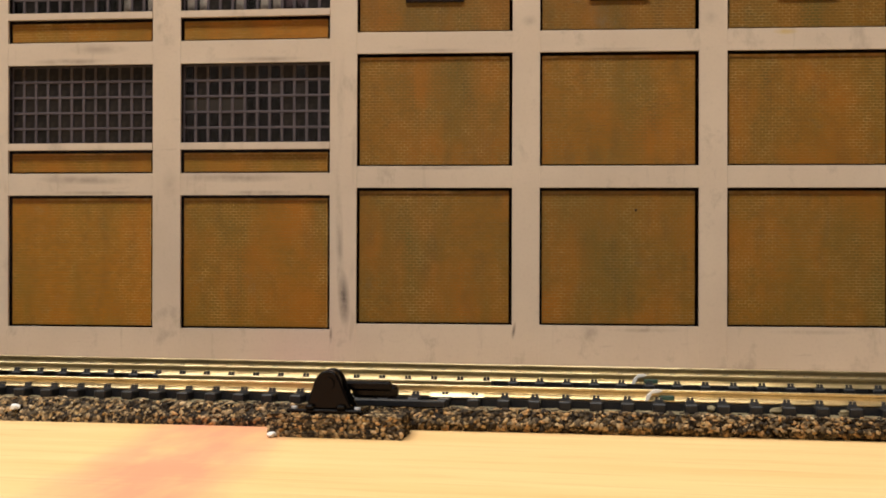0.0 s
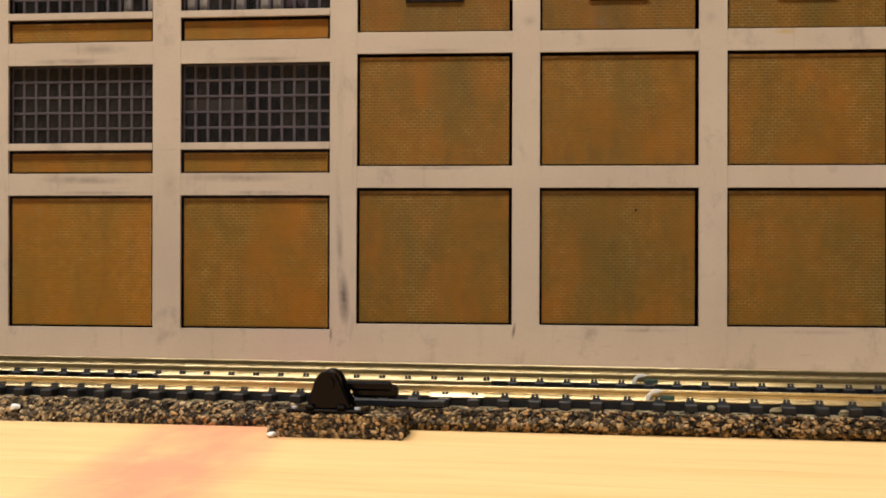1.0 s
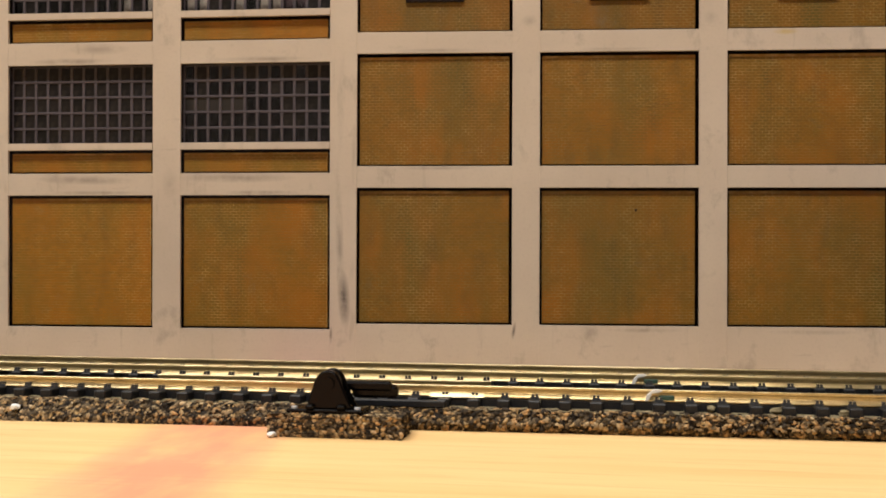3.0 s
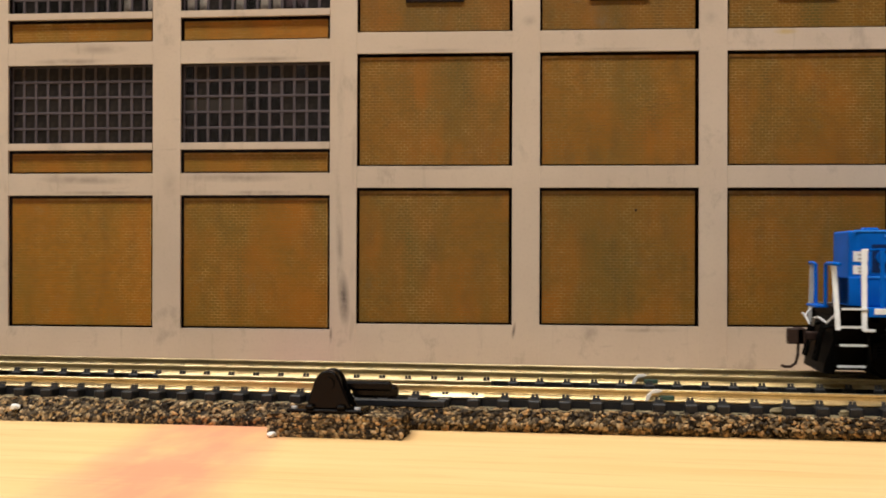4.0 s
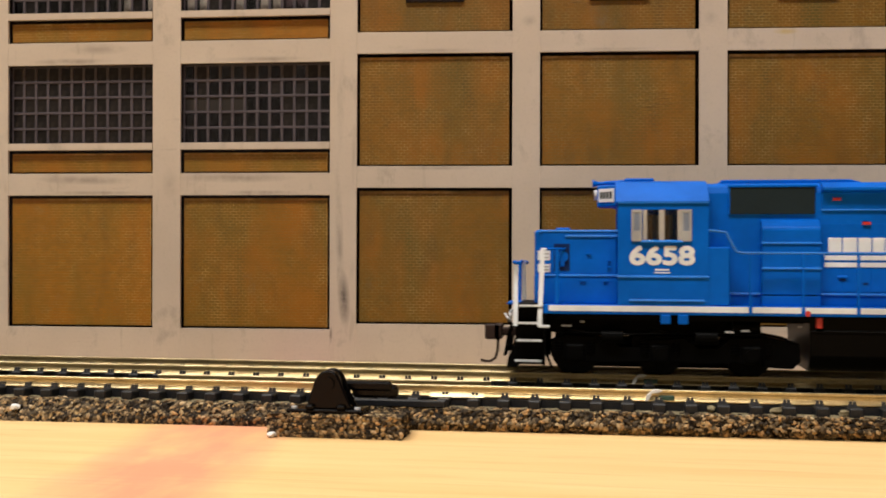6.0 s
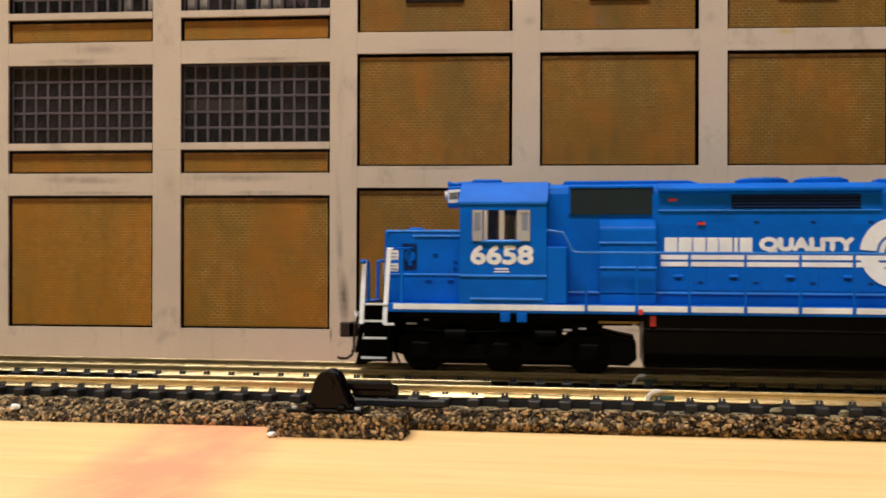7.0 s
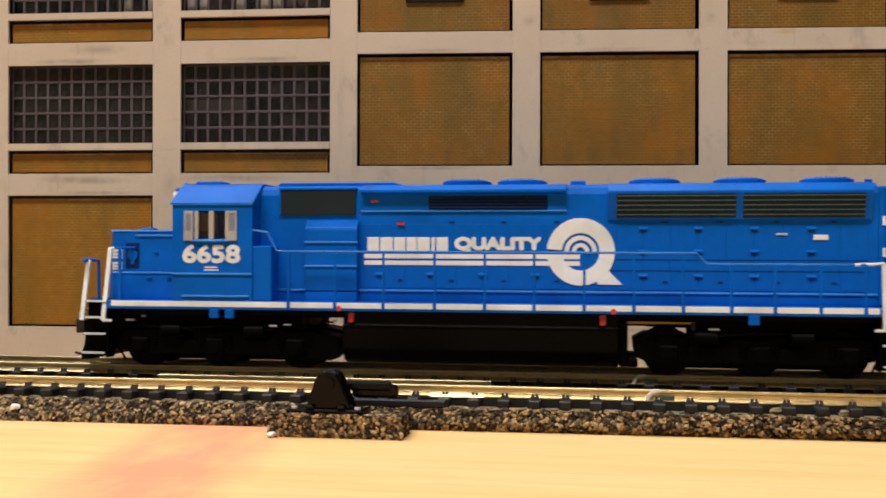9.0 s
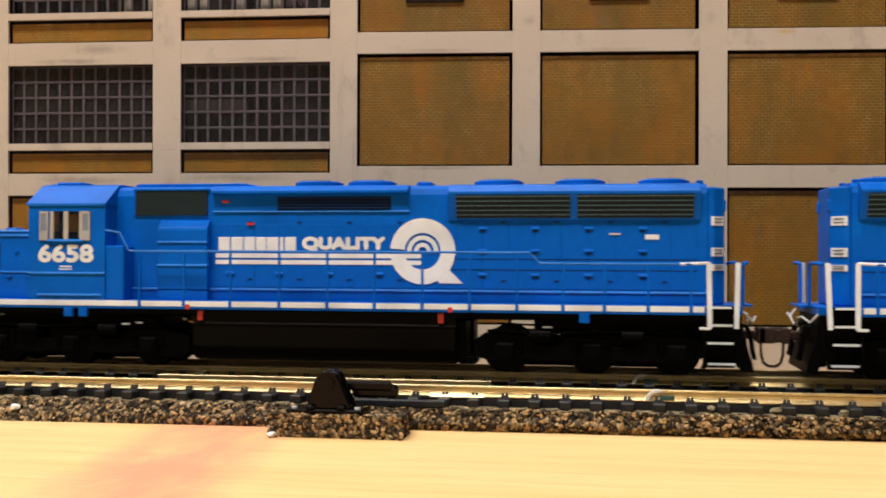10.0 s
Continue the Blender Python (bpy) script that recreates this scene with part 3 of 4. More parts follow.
# ---------------------------------------------------------------- ground throw on its cork block, scraps on the track
def build_throw():
    bm = boxes((-74, -43.2, -65, -54.0, TOP, -4.4))
    bmesh.ops.subdivide_edges(bm, edges=bm.edges[:], cuts=14, use_grid_fill=True)
    rng = random.Random(9)
    for v in bm.verts:
        v.co += Vector([rng.uniform(-0.3, 0.3) for _ in range(3)]) * (0.0 if v.co.z < TOP + 0.1 else 1.0)
    block = tagged(part("cork_block", bm, CORK), "small block of brown cork beside the track", "cork block")

    def block_place(rng):
        if rng.random() < 0.72:
            return (rng.uniform(-74, -43.2), -65.0, rng.uniform(TOP, -4.5)), 1.57
        return (rng.uniform(-73.5, -43.6), rng.uniform(-64.8, -54.5), -4.4), 0.0

    bits = new("cork_flake", flakes(block_place, 520, 22, (0.35, 0.9)))
    bits.parent = block
    tagged(bits, kind="stuff")
    t = thing("ground_throw", pose(0, 0, 0), "black plastic switch lever with a domed housing on cork", "switch lever")
    part("base_plate", boxes((-70, -52.3, -63.8, -56.0, -4.25, -3.3), bevel=0.3), LEVER, t)
    hump = [(-65.8, -3.4), (-64.8, -0.4), (-63.7, 3.0), (-62.8, 4.5), (-61.5, 5.3), (-60.0, 5.4), (-58.7, 4.7), (-57.8, 3.2), (-56.6, 0.2), (-54.8, -3.4)]
    part("cheek", prism(hump, -62.9, -61.7, "y", 0.4), LEVER, t)
    part("cheek", prism(hump, -58.6, -57.4, "y", 0.2), LEVER, t)
    part("hub", drum(bmesh.new(), -60.8, -60.2, 2.6, 2.6, 4.0, "y", 20), LEVER, t)
    part("boss", drum(bmesh.new(), -60.6, -63.1, 2.4, 1.5, 0.7, "y", 18), LEVER, t)
    for x in (-65.6, -58.4):
        part("foot_tab", boxes((x, x + 2.0, -64.2, -62.8, -3.4, -2.3), bevel=0.35), LEVER, t)
    part("spring_box", boxes((-65, -56.8, -61.6, -58.8, -3.4, 0.2), bevel=0.3), LEVER, t)
    part("lever_arm", boxes((-60, -47.0, -58.0, -56.4, 0.3, 2.5), bevel=0.5), LEVER, t)
    part("weight", boxes((-56.5, -45.8, -57.4, -54.6, -1.4, 1.6), bevel=0.7), LEVER, t)
    for x in (-68.4, -53.8):
        part("screw", drum(bmesh.new(), x, -62.6, -3.1, 0.7, 0.5, "z", 12), SILVER, t)
    part("throw_bar", boxes((-62, -60, -58, -48, -3.9, -3.2), (-58, -36, -48.6, -46.4, -4.5, -2.9), bevel=0.2), TIE, t)


build_throw()


def scrap(name, label, x, y, z, size, seed, material):
    rng = random.Random(seed)
    bm = bmesh.new()
    bmesh.ops.create_icosphere(bm, subdivisions=2, radius=1.0)
    for v in bm.verts:
        k = 1 + rng.uniform(-0.2, 0.2)
        v.co = Vector((v.co.x * size[0] * k, v.co.y * size[1] * k, v.co.z * size[2] * k))
    low = min(v.co.z for v in bm.verts)
    for v in bm.verts:
        v.co.z -= low
    ob = tagged(part(name, bm, material), label, "scrap")
    ob.matrix_world = pose(x * MM, y * MM, z * MM, 0, 0, rng.uniform(0, 180))
    return ob


scrap("white_pebble", "small white pebble stuck in the cork edge", -142.3, -53.0, -7.0, (1.2, 0.8, 0.75), 1, CHIP)
scrap("white_pebble", "white crumb on the board by the cork block", -72.6, -66.3, TOP, (1.4, 0.9, 0.6), 2, CHIP)
for i, (x, y) in enumerate(((-4.3, -40.3), (25.3, -43.5), (39.8, -44.5), (54.4, -45.5))):
    scrap("cork_crumb", "pale crumb of cork lying between the track ties", x, max(y, -46.4), -4.6, (1.7, 0.9, 0.8), 11 + i, CORKTOP)


def joint_clip(x, y, label):
    t = thing("rail_joiner", pose(x * MM, y * MM, 0), label, "rail joiner", "rail joiners")
    part("white_flake", prism([(-2.2, -2.5), (-1.7, -1.1), (-0.4, 0.1), (0.9, 0.3), (1.9, -0.1), (1.0, -0.6), (-0.5, -0.8), (-1.3, -2.5)], -1.7, -0.9, "y", 0.1), CHIP, t)
    part("green_clip", boxes((1.0, 4.6, -1.55, -1.25, -2.3, -1.2), bevel=0.1), GREEN, t, "green plastic clip")


joint_clip(12.5, NEAR - 8.65, "white flake and green clip at a rail joint")
joint_clip(10.4, -8.65, "white flake and green clip at a rail joint")
plate = part("fishplate", prism([(NEAR - 11.0, -2.55), (NEAR - 9.75, -1.7), (NEAR - 9.4, -1.7), (NEAR - 9.4, -2.55)], -40.5, -27.5), STEEL)
tagged(plate, "bright nickel-silver fishplate on the front rail", "rail joiner", "rail joiners")


# ---------------------------------------------------------------- locomotives
WHEEL_R = 5.85
AXLES = {-73.2: (-22.6, -0.6, 22.4), 72.0: (-22.4, 0.6, 22.6)}
WHEELS = []


def build_truck(L, cx, flip):
    """A six-wheel truck: side frames, axle boxes, springs, brake gear and three wheelsets."""
    tr = part("truck", boxes((cx - 27, cx + 27, -5.6, 5.6, 5.5, 9.2), (cx - 8, cx + 8, -12, 12, 7.2, 10.6), bevel=0.3), BLACK, L, "black six-wheel truck")
    for d in (-11.3, 11.3):
        part("traction_motor", boxes((cx + d - 9.5, cx + d + 9.5, -6.4, 6.4, 1.6, 8.0), bevel=0.8), BLACK, tr)
    for s in (-1, 1):
        y0, y1 = sorted((s * 11.4, s * 13.4))
        side = [(-29, 6.0), (-29, 9.4), (-25, 10.6), (-15, 10.2), (-11, 7.8), (-6, 7.4), (-4, 9.6), (6, 10.2), (9, 7.6), (14, 7.6), (17, 10.2), (25, 10.6), (29.5, 9.0), (29.5, 6.6), (24, 5.4), (12, 4.6), (0, 5.2), (-12, 4.6), (-24, 5.0)]
        side = [(cx + flip * p, q - (1.2 if q < 6.2 else 0.0)) for p, q in side]
        part("side_frame", prism(side, y0, y1, "y", 0.25), BLACK, tr)
        for ax in AXLES[cx]:
            x = cx + ax
            part("axle_box", boxes((x - 2.6, x + 2.6, min(s * 12.4, s * 14.4), max(s * 12.4, s * 14.4), 3.4, 8.2), bevel=0.5), BLACK, tr)
            part("bearing_cap", drum(bmesh.new(), x, s * 14.6, 5.85, 1.7, 1.0, "y", 16), BLACK, tr)
            for d in (-4.1, 4.1):
                bm = bmesh.new()
                for k in range(4):
                    drum(bm, x + d, s * 13.2, 6.2 + k * 0.8, 1.1, 0.5, "y", 10)
                    drum(bm, x + d, s * 13.0, 6.2 + k * 0.8, 1.15, 0.45, "z", 12)
                part("spring", bm, BLACK, tr)
        for d in (-13, 11):
            part("brake_cylinder", drum(boxes((cx + d - 3.5, cx + d + 3.5, min(s * 13, s * 14.2), max(s * 13, s * 14.2), 8.4, 9.2), bevel=0.15), cx + d, s * 14.2, 10.4, 1.7, 5.5, "x", 14), BLACK, tr)
        bm = tube([(cx - 27, s * 14.6, 11.5), (cx - 10, s * 14.9, 11.0), (cx + 12, s * 14.7, 11.8), (cx + 26, s * 14.4, 11.2)], 0.3)
        part("brake_pipe", bm, BLACK, tr)
        part("sand_pipe", tube([(cx - flip * 30, s * 12.5, 13), (cx - flip * 30.5, s * 11.5, 6), (cx - flip * 29, s * 9.5, 1.6)], 0.35), BLACK, tr)
    for ax in AXLES[cx]:
        bm = bmesh.new()
        drum(bm, 0, 0, 0, 1.2, 17.5, "y", 14)
        for s in (-1, 1):
            drum(bm, 0, s * 8.3, 0, WHEEL_R, 2.4, "y", 32)
            drum(bm, 0, s * 7.0, 0, WHEEL_R + 0.6, 0.6, "y", 32)
            drum(bm, 0, s * 9.6, 0, 2.2, 0.5, "y", 16)
            for k in range(5):
                q = k * math.tau / 5
                drum(bm, 3.6 * math.cos(q), s * 9.55, 3.6 * math.sin(q), 0.55, 0.3, "y", 8)
        w = part("wheelset", bm, WHEELMAT, tr, "dark steel wheels on an axle")
        w.location = ((cx + ax) * MM, 0, WHEEL_R * MM)
        WHEELS.append((w, cx + ax))
    return tr


def build_end(L, d, nose):
    """Platform, pilot, steps, coupler, hoses and end rails at one end (d = -1 front, 1 rear)."""
    def X(v):
        return d * v
    e = 0.0 if nose else -2.6
    def lean(xt, yt, zt, xb, s):
        bm = bmesh.new()
        q = [[bm.verts.new((X(x + i * 0.6), s * (y + j * 0.3), z)) for i in (-1, 1) for j in (-1, 1)] for x, y, z in ((xb, 17.6, 13.0), (xt, yt, zt))]
        for k in ((0, 1, 3, 2),):
            bm.faces.new([q[0][i] for i in k])
            bm.faces.new([q[1][i] for i in k][::-1])
        for i, j in ((0, 1), (1, 3), (3, 2), (2, 0)):
            bm.faces.new((q[0][i], q[0][j], q[1][j], q[1][i]))
        bmesh.ops.recalc_face_normals(bm, faces=bm.faces[:])
        return bm
    def bx(a, b, *rest):
        return (min(X(a), X(b)), max(X(a), X(b)), *rest)
    part("end_platform", boxes(bx(101.4, 111.2, -13.2, 13.2, 16.4, 18.6), bevel=0.15), BLUE if not nose else BLACK, L)
    part("pilot", boxes(bx(109.0, 111.0, -13.4, 13.4, 3.2, 16.4), bevel=0.3), BLACK, L, "black pilot plate")
    plow = prism([(X(110.8), 12.0), (X(113.6), 4.0), (X(114.0), 1.6), (X(111.2), 1.6), (X(109.4), 6)], -12.8, 12.8, "y")
    part("snow_plow", plow, BLACK, L, "black snow plow")
    part("drop_step", boxes(bx(111.2, 114.6, -6, 6, 18.1, 18.7), bevel=0.1), BLUE, L)
    for s in (-1, 1):
        ya, yb = sorted((s * 13.2, s * 17.4))
        well = part("step_well", boxes(bx(103.6 + e, 104.1 + e, ya, yb, 2.6, 18.5), bx(103.6 + e, 111.6 + e, min(s * 13.2, s * 13.6), max(s * 13.2, s * 13.6), 2.6, 18.5), bevel=0.05), BLACK, L)
        for z, o in ((18.45, 0.0), (13.9, 0.2), (9.35, 0.5), (4.05, 1.0)):
            st = part("step", boxes(bx(104.0 + e + o * 0.4, 110.6 + e + o, ya, yb, z - 0.55, z - 0.1)), BLACK, L)
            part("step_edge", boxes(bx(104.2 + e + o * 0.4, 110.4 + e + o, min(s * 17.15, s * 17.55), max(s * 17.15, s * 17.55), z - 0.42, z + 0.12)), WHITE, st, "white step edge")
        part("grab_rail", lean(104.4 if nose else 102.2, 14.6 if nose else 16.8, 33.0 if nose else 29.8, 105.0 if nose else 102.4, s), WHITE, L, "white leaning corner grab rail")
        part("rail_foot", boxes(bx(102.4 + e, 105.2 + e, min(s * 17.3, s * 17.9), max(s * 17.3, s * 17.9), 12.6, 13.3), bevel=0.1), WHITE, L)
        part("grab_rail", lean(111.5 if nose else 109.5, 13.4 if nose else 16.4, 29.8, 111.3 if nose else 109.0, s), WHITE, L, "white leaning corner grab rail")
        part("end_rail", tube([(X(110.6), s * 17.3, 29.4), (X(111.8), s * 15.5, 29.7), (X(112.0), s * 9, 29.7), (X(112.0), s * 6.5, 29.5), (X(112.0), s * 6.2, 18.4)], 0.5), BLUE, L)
        # uncoupling lever and air hoses
        part("lift_lever", tube([(X(111.6), s * 15.5, 16.8), (X(113.4), s * 14.5, 14.6), (X(114.6), s * 11, 15.8), (X(114.8), s * 6, 15.4), (X(114.4), s * 2, 13.2)], 0.3), SILVER, L, "pale uncoupling lever")
        for k in range(3):
            y = s * (5.4 + 2.0 * k)
            part("air_hose", tube([(X(111.0), y, 13.5), (X(112.8), y, 13.0), (X(113.9), y, 10.2), (X(114.3), y * 0.96, 6.8), (X(114.9), y * 0.92, 4.4)], 0.42), BLACK, L)
    co = part("coupler", boxes(bx(108, 117.6, -1.6, 1.6, 9.2, 11.4), bx(116.6, 121.0, -2.9, -0.6, 8.2, 12.4), bx(116.2, 118.6, -2.9, 3.2, 8.2, 12.4), bx(118.2, 120.2, 1.6, 3.2, 8.6, 12.0), bevel=0.35), RUST, L, "rusty brown knuckle coupler")
    part("trip_pin", tube([(X(117.6), 0.6, 8.4), (X(117.7), 0.7, 5.0), (X(118.3), 0.6, 2.8), (X(119.6), 0.2, 1.9), (X(121.2), -0.4, 1.9), (X(122.2), -0.8, 2.3)], 0.4), RUST, co, "curved wire trip pin")


def ledge(bm, x0, x1, s, y, z, out=0.45, high=0.45):
    """A small ledge: flat below, its top sloped to catch light; y is its distance from the middle line."""
    prism([(s * y, z - high), (s * (y + out), z - high), (s * (y + out), z - high * 0.6), (s * y, z + high * 0.4)], x0, x1, "x", 0.0, bm)
    return bm


def build_loco(label, lettered):
    L = thing("diesel_locomotive", pose(0, 0, 0), label, "locomotive", "locomotives")
    # frame
    part("underframe", boxes((-104, -49, -8.0, 8.0, 10.8, 16.2), (-49, 57, -8.0, 8.0, 13.9, 16.2), (57, 104, -8.0, 8.0, 10.8, 16.2), (-101, 101, -15.5, 15.5, 14.6, 16.2), bevel=0.2), BLACK, L)
    part("walkway", boxes((-104, 101.5, -17.6, 17.6, 16.3, 18.7), bevel=0.15), BLUE, L)
    for s in (-1, 1):
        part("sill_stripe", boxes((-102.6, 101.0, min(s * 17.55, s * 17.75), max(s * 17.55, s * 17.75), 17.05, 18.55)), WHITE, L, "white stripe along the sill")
        for x0, x1 in ((-74.0, -71.4), (-69.6, -67.0), (69.3, 72.0)):
            part("jacking_pad", boxes((x0, x1, min(s * 16.6, s * 17.9), max(s * 16.6, s * 17.9), 13.9, 16.4), bevel=0.2), BLUE, L)
    # fuel tank between the trucks
    tank = [(-15.6, 16.2), (-15.6, 12.6), (-16.2, 12.2), (-16.2, 6.0), (-14.6, 3.0), (-12.0, 2.1), (12.0, 2.1), (14.6, 3.0), (16.2, 6.0), (16.2, 12.2), (15.6, 12.6), (15.6, 16.2)]
    tk = part("fuel_tank", prism(tank, -36.8, 36.8, "x", 0.3), TANK, L, "black fuel tank")
    for s in (-1, 1):
        for x in (-34.5, 32.7):
            part("filler", boxes((x - 0.8, x + 0.8, min(s * 15.5, s * 16.4), max(s * 15.5, s * 16.4), 13.2, 16.0), bevel=0.2), RED, tk, "red fuel filler")
        for x in (-37.6, 35.4):
            part("cutoff", drum(bmesh.new(), x, s * 17.2, 17.0, 0.75, 1.2, "y", 12), RED, L, "red emergency fuel button")
        part("tank_strap", boxes((-36.9, 36.9, min(s * 16.1, s * 16.45), max(s * 16.1, s * 16.45), 12.1, 12.5)), TANK, tk)
        # pale blocks paint the glints that the brake gear throws back
        for x, z, w in ((-98.0, 13.1, 2.6), (-94.0, 14.2, 1.2), (-52.5, 12.3, 2.0), (-56.5, 11.9, 2.2), (-39.2, 13.5, 1.0), (61.0, 12.6, 2.6)):
            part("brake_rod", boxes((x - w / 2, x + w / 2, min(s * 15.0, s * 15.8), max(s * 15.0, s * 15.8), z - 0.25, z + 0.25), bevel=0.08), PALE, L, "small pale block standing for a glint on the brake gear")
        part("equipment_box", prism([(-47.5, 10.8), (-43.5, 9.9), (-38.7, 9.0), (-38.5, 4.4), (-40.6, 2.5), (-47.5, 2.8)], min(s * 4, s * 13.5), max(s * 4, s * 13.5), "y", 0.2), BLACK, L)
        part("equipment_box", prism([(40.9, 8.6), (44.0, 10.2), (51.0, 10.8), (51.0, 3.2), (45.0, 3.4), (41.2, 5.0)], min(s * 4, s * 13.5), max(s * 4, s * 13.5), "y", 0.2), BLACK, L)
        part("equipment_box", boxes((36.7, 39.2, min(s * 4, s * 13.5), max(s * 4, s * 13.5), 3.0, 14.0), (37.0, 41.8, min(s * 4, s * 12.5), max(s * 4, s * 12.5), 2.2, 4.4), bevel=0.3), BLACK, L)
        part("air_reservoir", drum(bmesh.new(), -52.0, s * 12.5, 13.0, 1.7, 7.0, "x", 16), BLACK, L)
    for cx, flip in ((-73.2, 1), (72.0, -1)):
        build_truck(L, cx, flip)
    # short hood
    prof = [(-106.9, 9.0), (-105.0, 10.9), (-84.8, 10.9), (-84.8, -10.9), (-105.0, -10.9), (-106.9, -9.0)]
    nose = part("short_hood", prism(prof, 18.7, 38.2, "z", 0.45), BLUE, L)
    part("hood_base", prism([(p[0] + (-0.0), p[1] * 1.09) for p in prof], 18.72, 26.2, "z", 0.2), BLUE, nose)
    part("sand_filler", boxes((-101.5, -97.5, -2, 2, 38.1, 39.2), bevel=0.4), BLUE, nose)
    rim = bmesh.new()
    for s in (-1, 1):
        ledge(rim, -98.6, -84.6, s, 10.85, 36.9, 0.4, 0.45)
        ledge(rim, -105.0, -84.8, s, 11.7, 26.4, 0.45, 0.4)
        ledge(rim, -106.0, -84.8, s, 10.7, 38.2, 0.4, 0.4)
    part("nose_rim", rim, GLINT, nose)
    for s in (-1, 1):
        # no hollow here: a navy panel carries the recess's shade as colour
        part("brake_recess", boxes((-101.6, -97.4, min(s * 10.8, s * 11.0), max(s * 10.8, s * 11.0), 27.4, 34.6)), NAVY, nose, "flat navy panel painted as the shaded hand brake recess")
        part("brake_wheel", drum(boxes((-99.9, -98.7, min(s * 10.9, s * 11.5), max(s * 10.9, s * 11.5), 28.5, 33.6), bevel=0.15), -99.3, s * 11.3, 31.2, 1.5, 0.5, "y", 16), BLUE, nose)
        for x, z, w in ((-92.4, 32.0, 1.3), (-87.0, 30.2, 0.9), (-87.0, 28.4, 0.9)):
            part("hood_latch", boxes((x - w / 2, x + w / 2, min(s * 10.8, s * 11.5), max(s * 10.8, s * 11.5), z - 0.25, z + 0.25), bevel=0.08), BLUE, nose)
        for x, w in ((-94.0, 1.6), (-88.0, 1.6)):
            part("hood_latch", boxes((x - w / 2, x + w / 2, min(s * 11.8, s * 12.4), max(s * 11.8, s * 12.4), 24.6, 25.1), bevel=0.08), BLUE, nose)
        for z0, z1 in ((30.2, 32.8), (27.0, 29.2)):
            corner = [(-106.0, s * 10.02), (-105.0, s * 11.02), (-102.6, s * 11.02), (-102.6, s * 10.8), (-105.0, s * 10.8), (-105.9, s * 9.9)]
            part("nose_plate", prism(corner, z0, z1, "z"), WHITE, nose, "small white marking panel")
            for k in range(2):
                zc = z0 + (k + 0.6) * (z1 - z0) / 2.6
                part("mark", boxes((-105.0, -103.0, min(s * 10.9, s * 11.08), max(s * 10.9, s * 11.08), zc, zc + 0.25)), GREYMARK, nose)
    # cab, hollow, with window openings
    cab = part("cab", boxes((-84.8, -84.2, -17.4, 17.4, 18.7, 38.0), (-84.8, -84.2, -17.4, -15.6, 38.0, 45.2), (-84.8, -84.2, 15.6, 17.4, 38.0, 45.2), (-84.8, -84.2, -1.5, 1.5, 38.0, 45.2), (-84.8, -84.2, -15.6, -1.5, 43.8, 45.2), (-84.8, -84.2, 1.5, 15.6, 43.8, 45.2),
                            (-62.6, -62.0, -17.4, 17.4, 18.7, 45.2), (-84.2, -62.6, -17.4, 17.4, 18.7, 19.3)), BLUE, L)
    for s in (-1, 1):
        ya, yb = sorted((s * 16.8, s * 17.5))
        part("cab_side", boxes((-84.85, -61.95, ya, yb, 18.7, 35.3), (-84.85, -61.95, ya, yb, 43.4, 45.3), (-84.85, -78.5, ya, yb, 35.3, 43.4), (-68.8, -61.95, ya, yb, 35.3, 43.4)), BLUE, cab)
        rim = ledge(bmesh.new(), -84.9, -61.9, s, 17.45, 26.3)
        ledge(rim, -82.0, -63.0, s, 17.45, 20.2)
        ledge(rim, -84.9, -61.9, s, 17.45, 45.5, 0.5, 0.5)
        ledge(rim, -79.0, -68.4, s, 17.45, 35.4, 0.9, 0.5)
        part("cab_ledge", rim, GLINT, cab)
        part("cab_window", boxes((-78.5, -77.4, ya, yb, 35.3, 43.4), (-69.7, -68.8, ya, yb, 35.3, 43.4), (-74.4, -73.0, ya, yb, 35.3, 43.4), bevel=0.1), SASHDIM, cab, "pale grey sliding side window")
        part("pane", boxes((-77.4, -69.7, s * 17.1 - 0.1, s * 17.1 + 0.1, 35.3, 43.4)), GLASS, cab).visible_shadow = False
        for x0, x1 in ((-81.4, -78.7), (-68.9, -66.2)):
            df = part("wind_deflector", boxes((x0, x1, min(s * 17.5, s * 18.0), max(s * 17.5, s * 18.0), 42.6, 43.4), (x0, x1, min(s * 17.5, s * 18.0), max(s * 17.5, s * 18.0), 35.2, 37.9), (x0, x0 + 0.6, min(s * 17.5, s * 18.0), max(s * 17.5, s * 18.0), 37.9, 42.6), (x1 - 0.6, x1, min(s * 17.5, s * 18.0), max(s * 17.5, s * 18.0), 37.9, 42.6), bevel=0.08), PALE, cab, "pale grey wind deflector frame")
            part("deflector_pane", boxes((x0 + 0.6, x1 - 0.6, min(s * 17.55, s * 17.8), max(s * 17.55, s * 17.8), 37.9, 42.6)), SMOKE, cab)
    for s in (-1, 1):
        part("windshield", boxes((-84.7, -84.4, min(s * 1.5, s * 15.6), max(s * 1.5, s * 15.6), 38.0, 43.8)), GLASS, cab).visible_shadow = False
    part("control_stand", boxes((-82, -79.5, -7, -2, 19.3, 35), (-66.5, -63.5, -14, -8, 19.3, 32), (-66.5, -65.5, -14, -8, 32, 38), (-66.5, -63.5, 6, 13, 19.3, 37), bevel=0.3), BLACK, cab)
    roof = [(-17.9, 45.1), (-17.9, 45.6), (-9.6, 50.9), (-7.5, 51.4), (7.5, 51.4), (9.6, 50.9), (17.9, 45.6), (17.9, 45.1)]
    rf = part("cab_roof", prism(roof, -85.4, -61.7, "x", 0.12), BLUE, L)
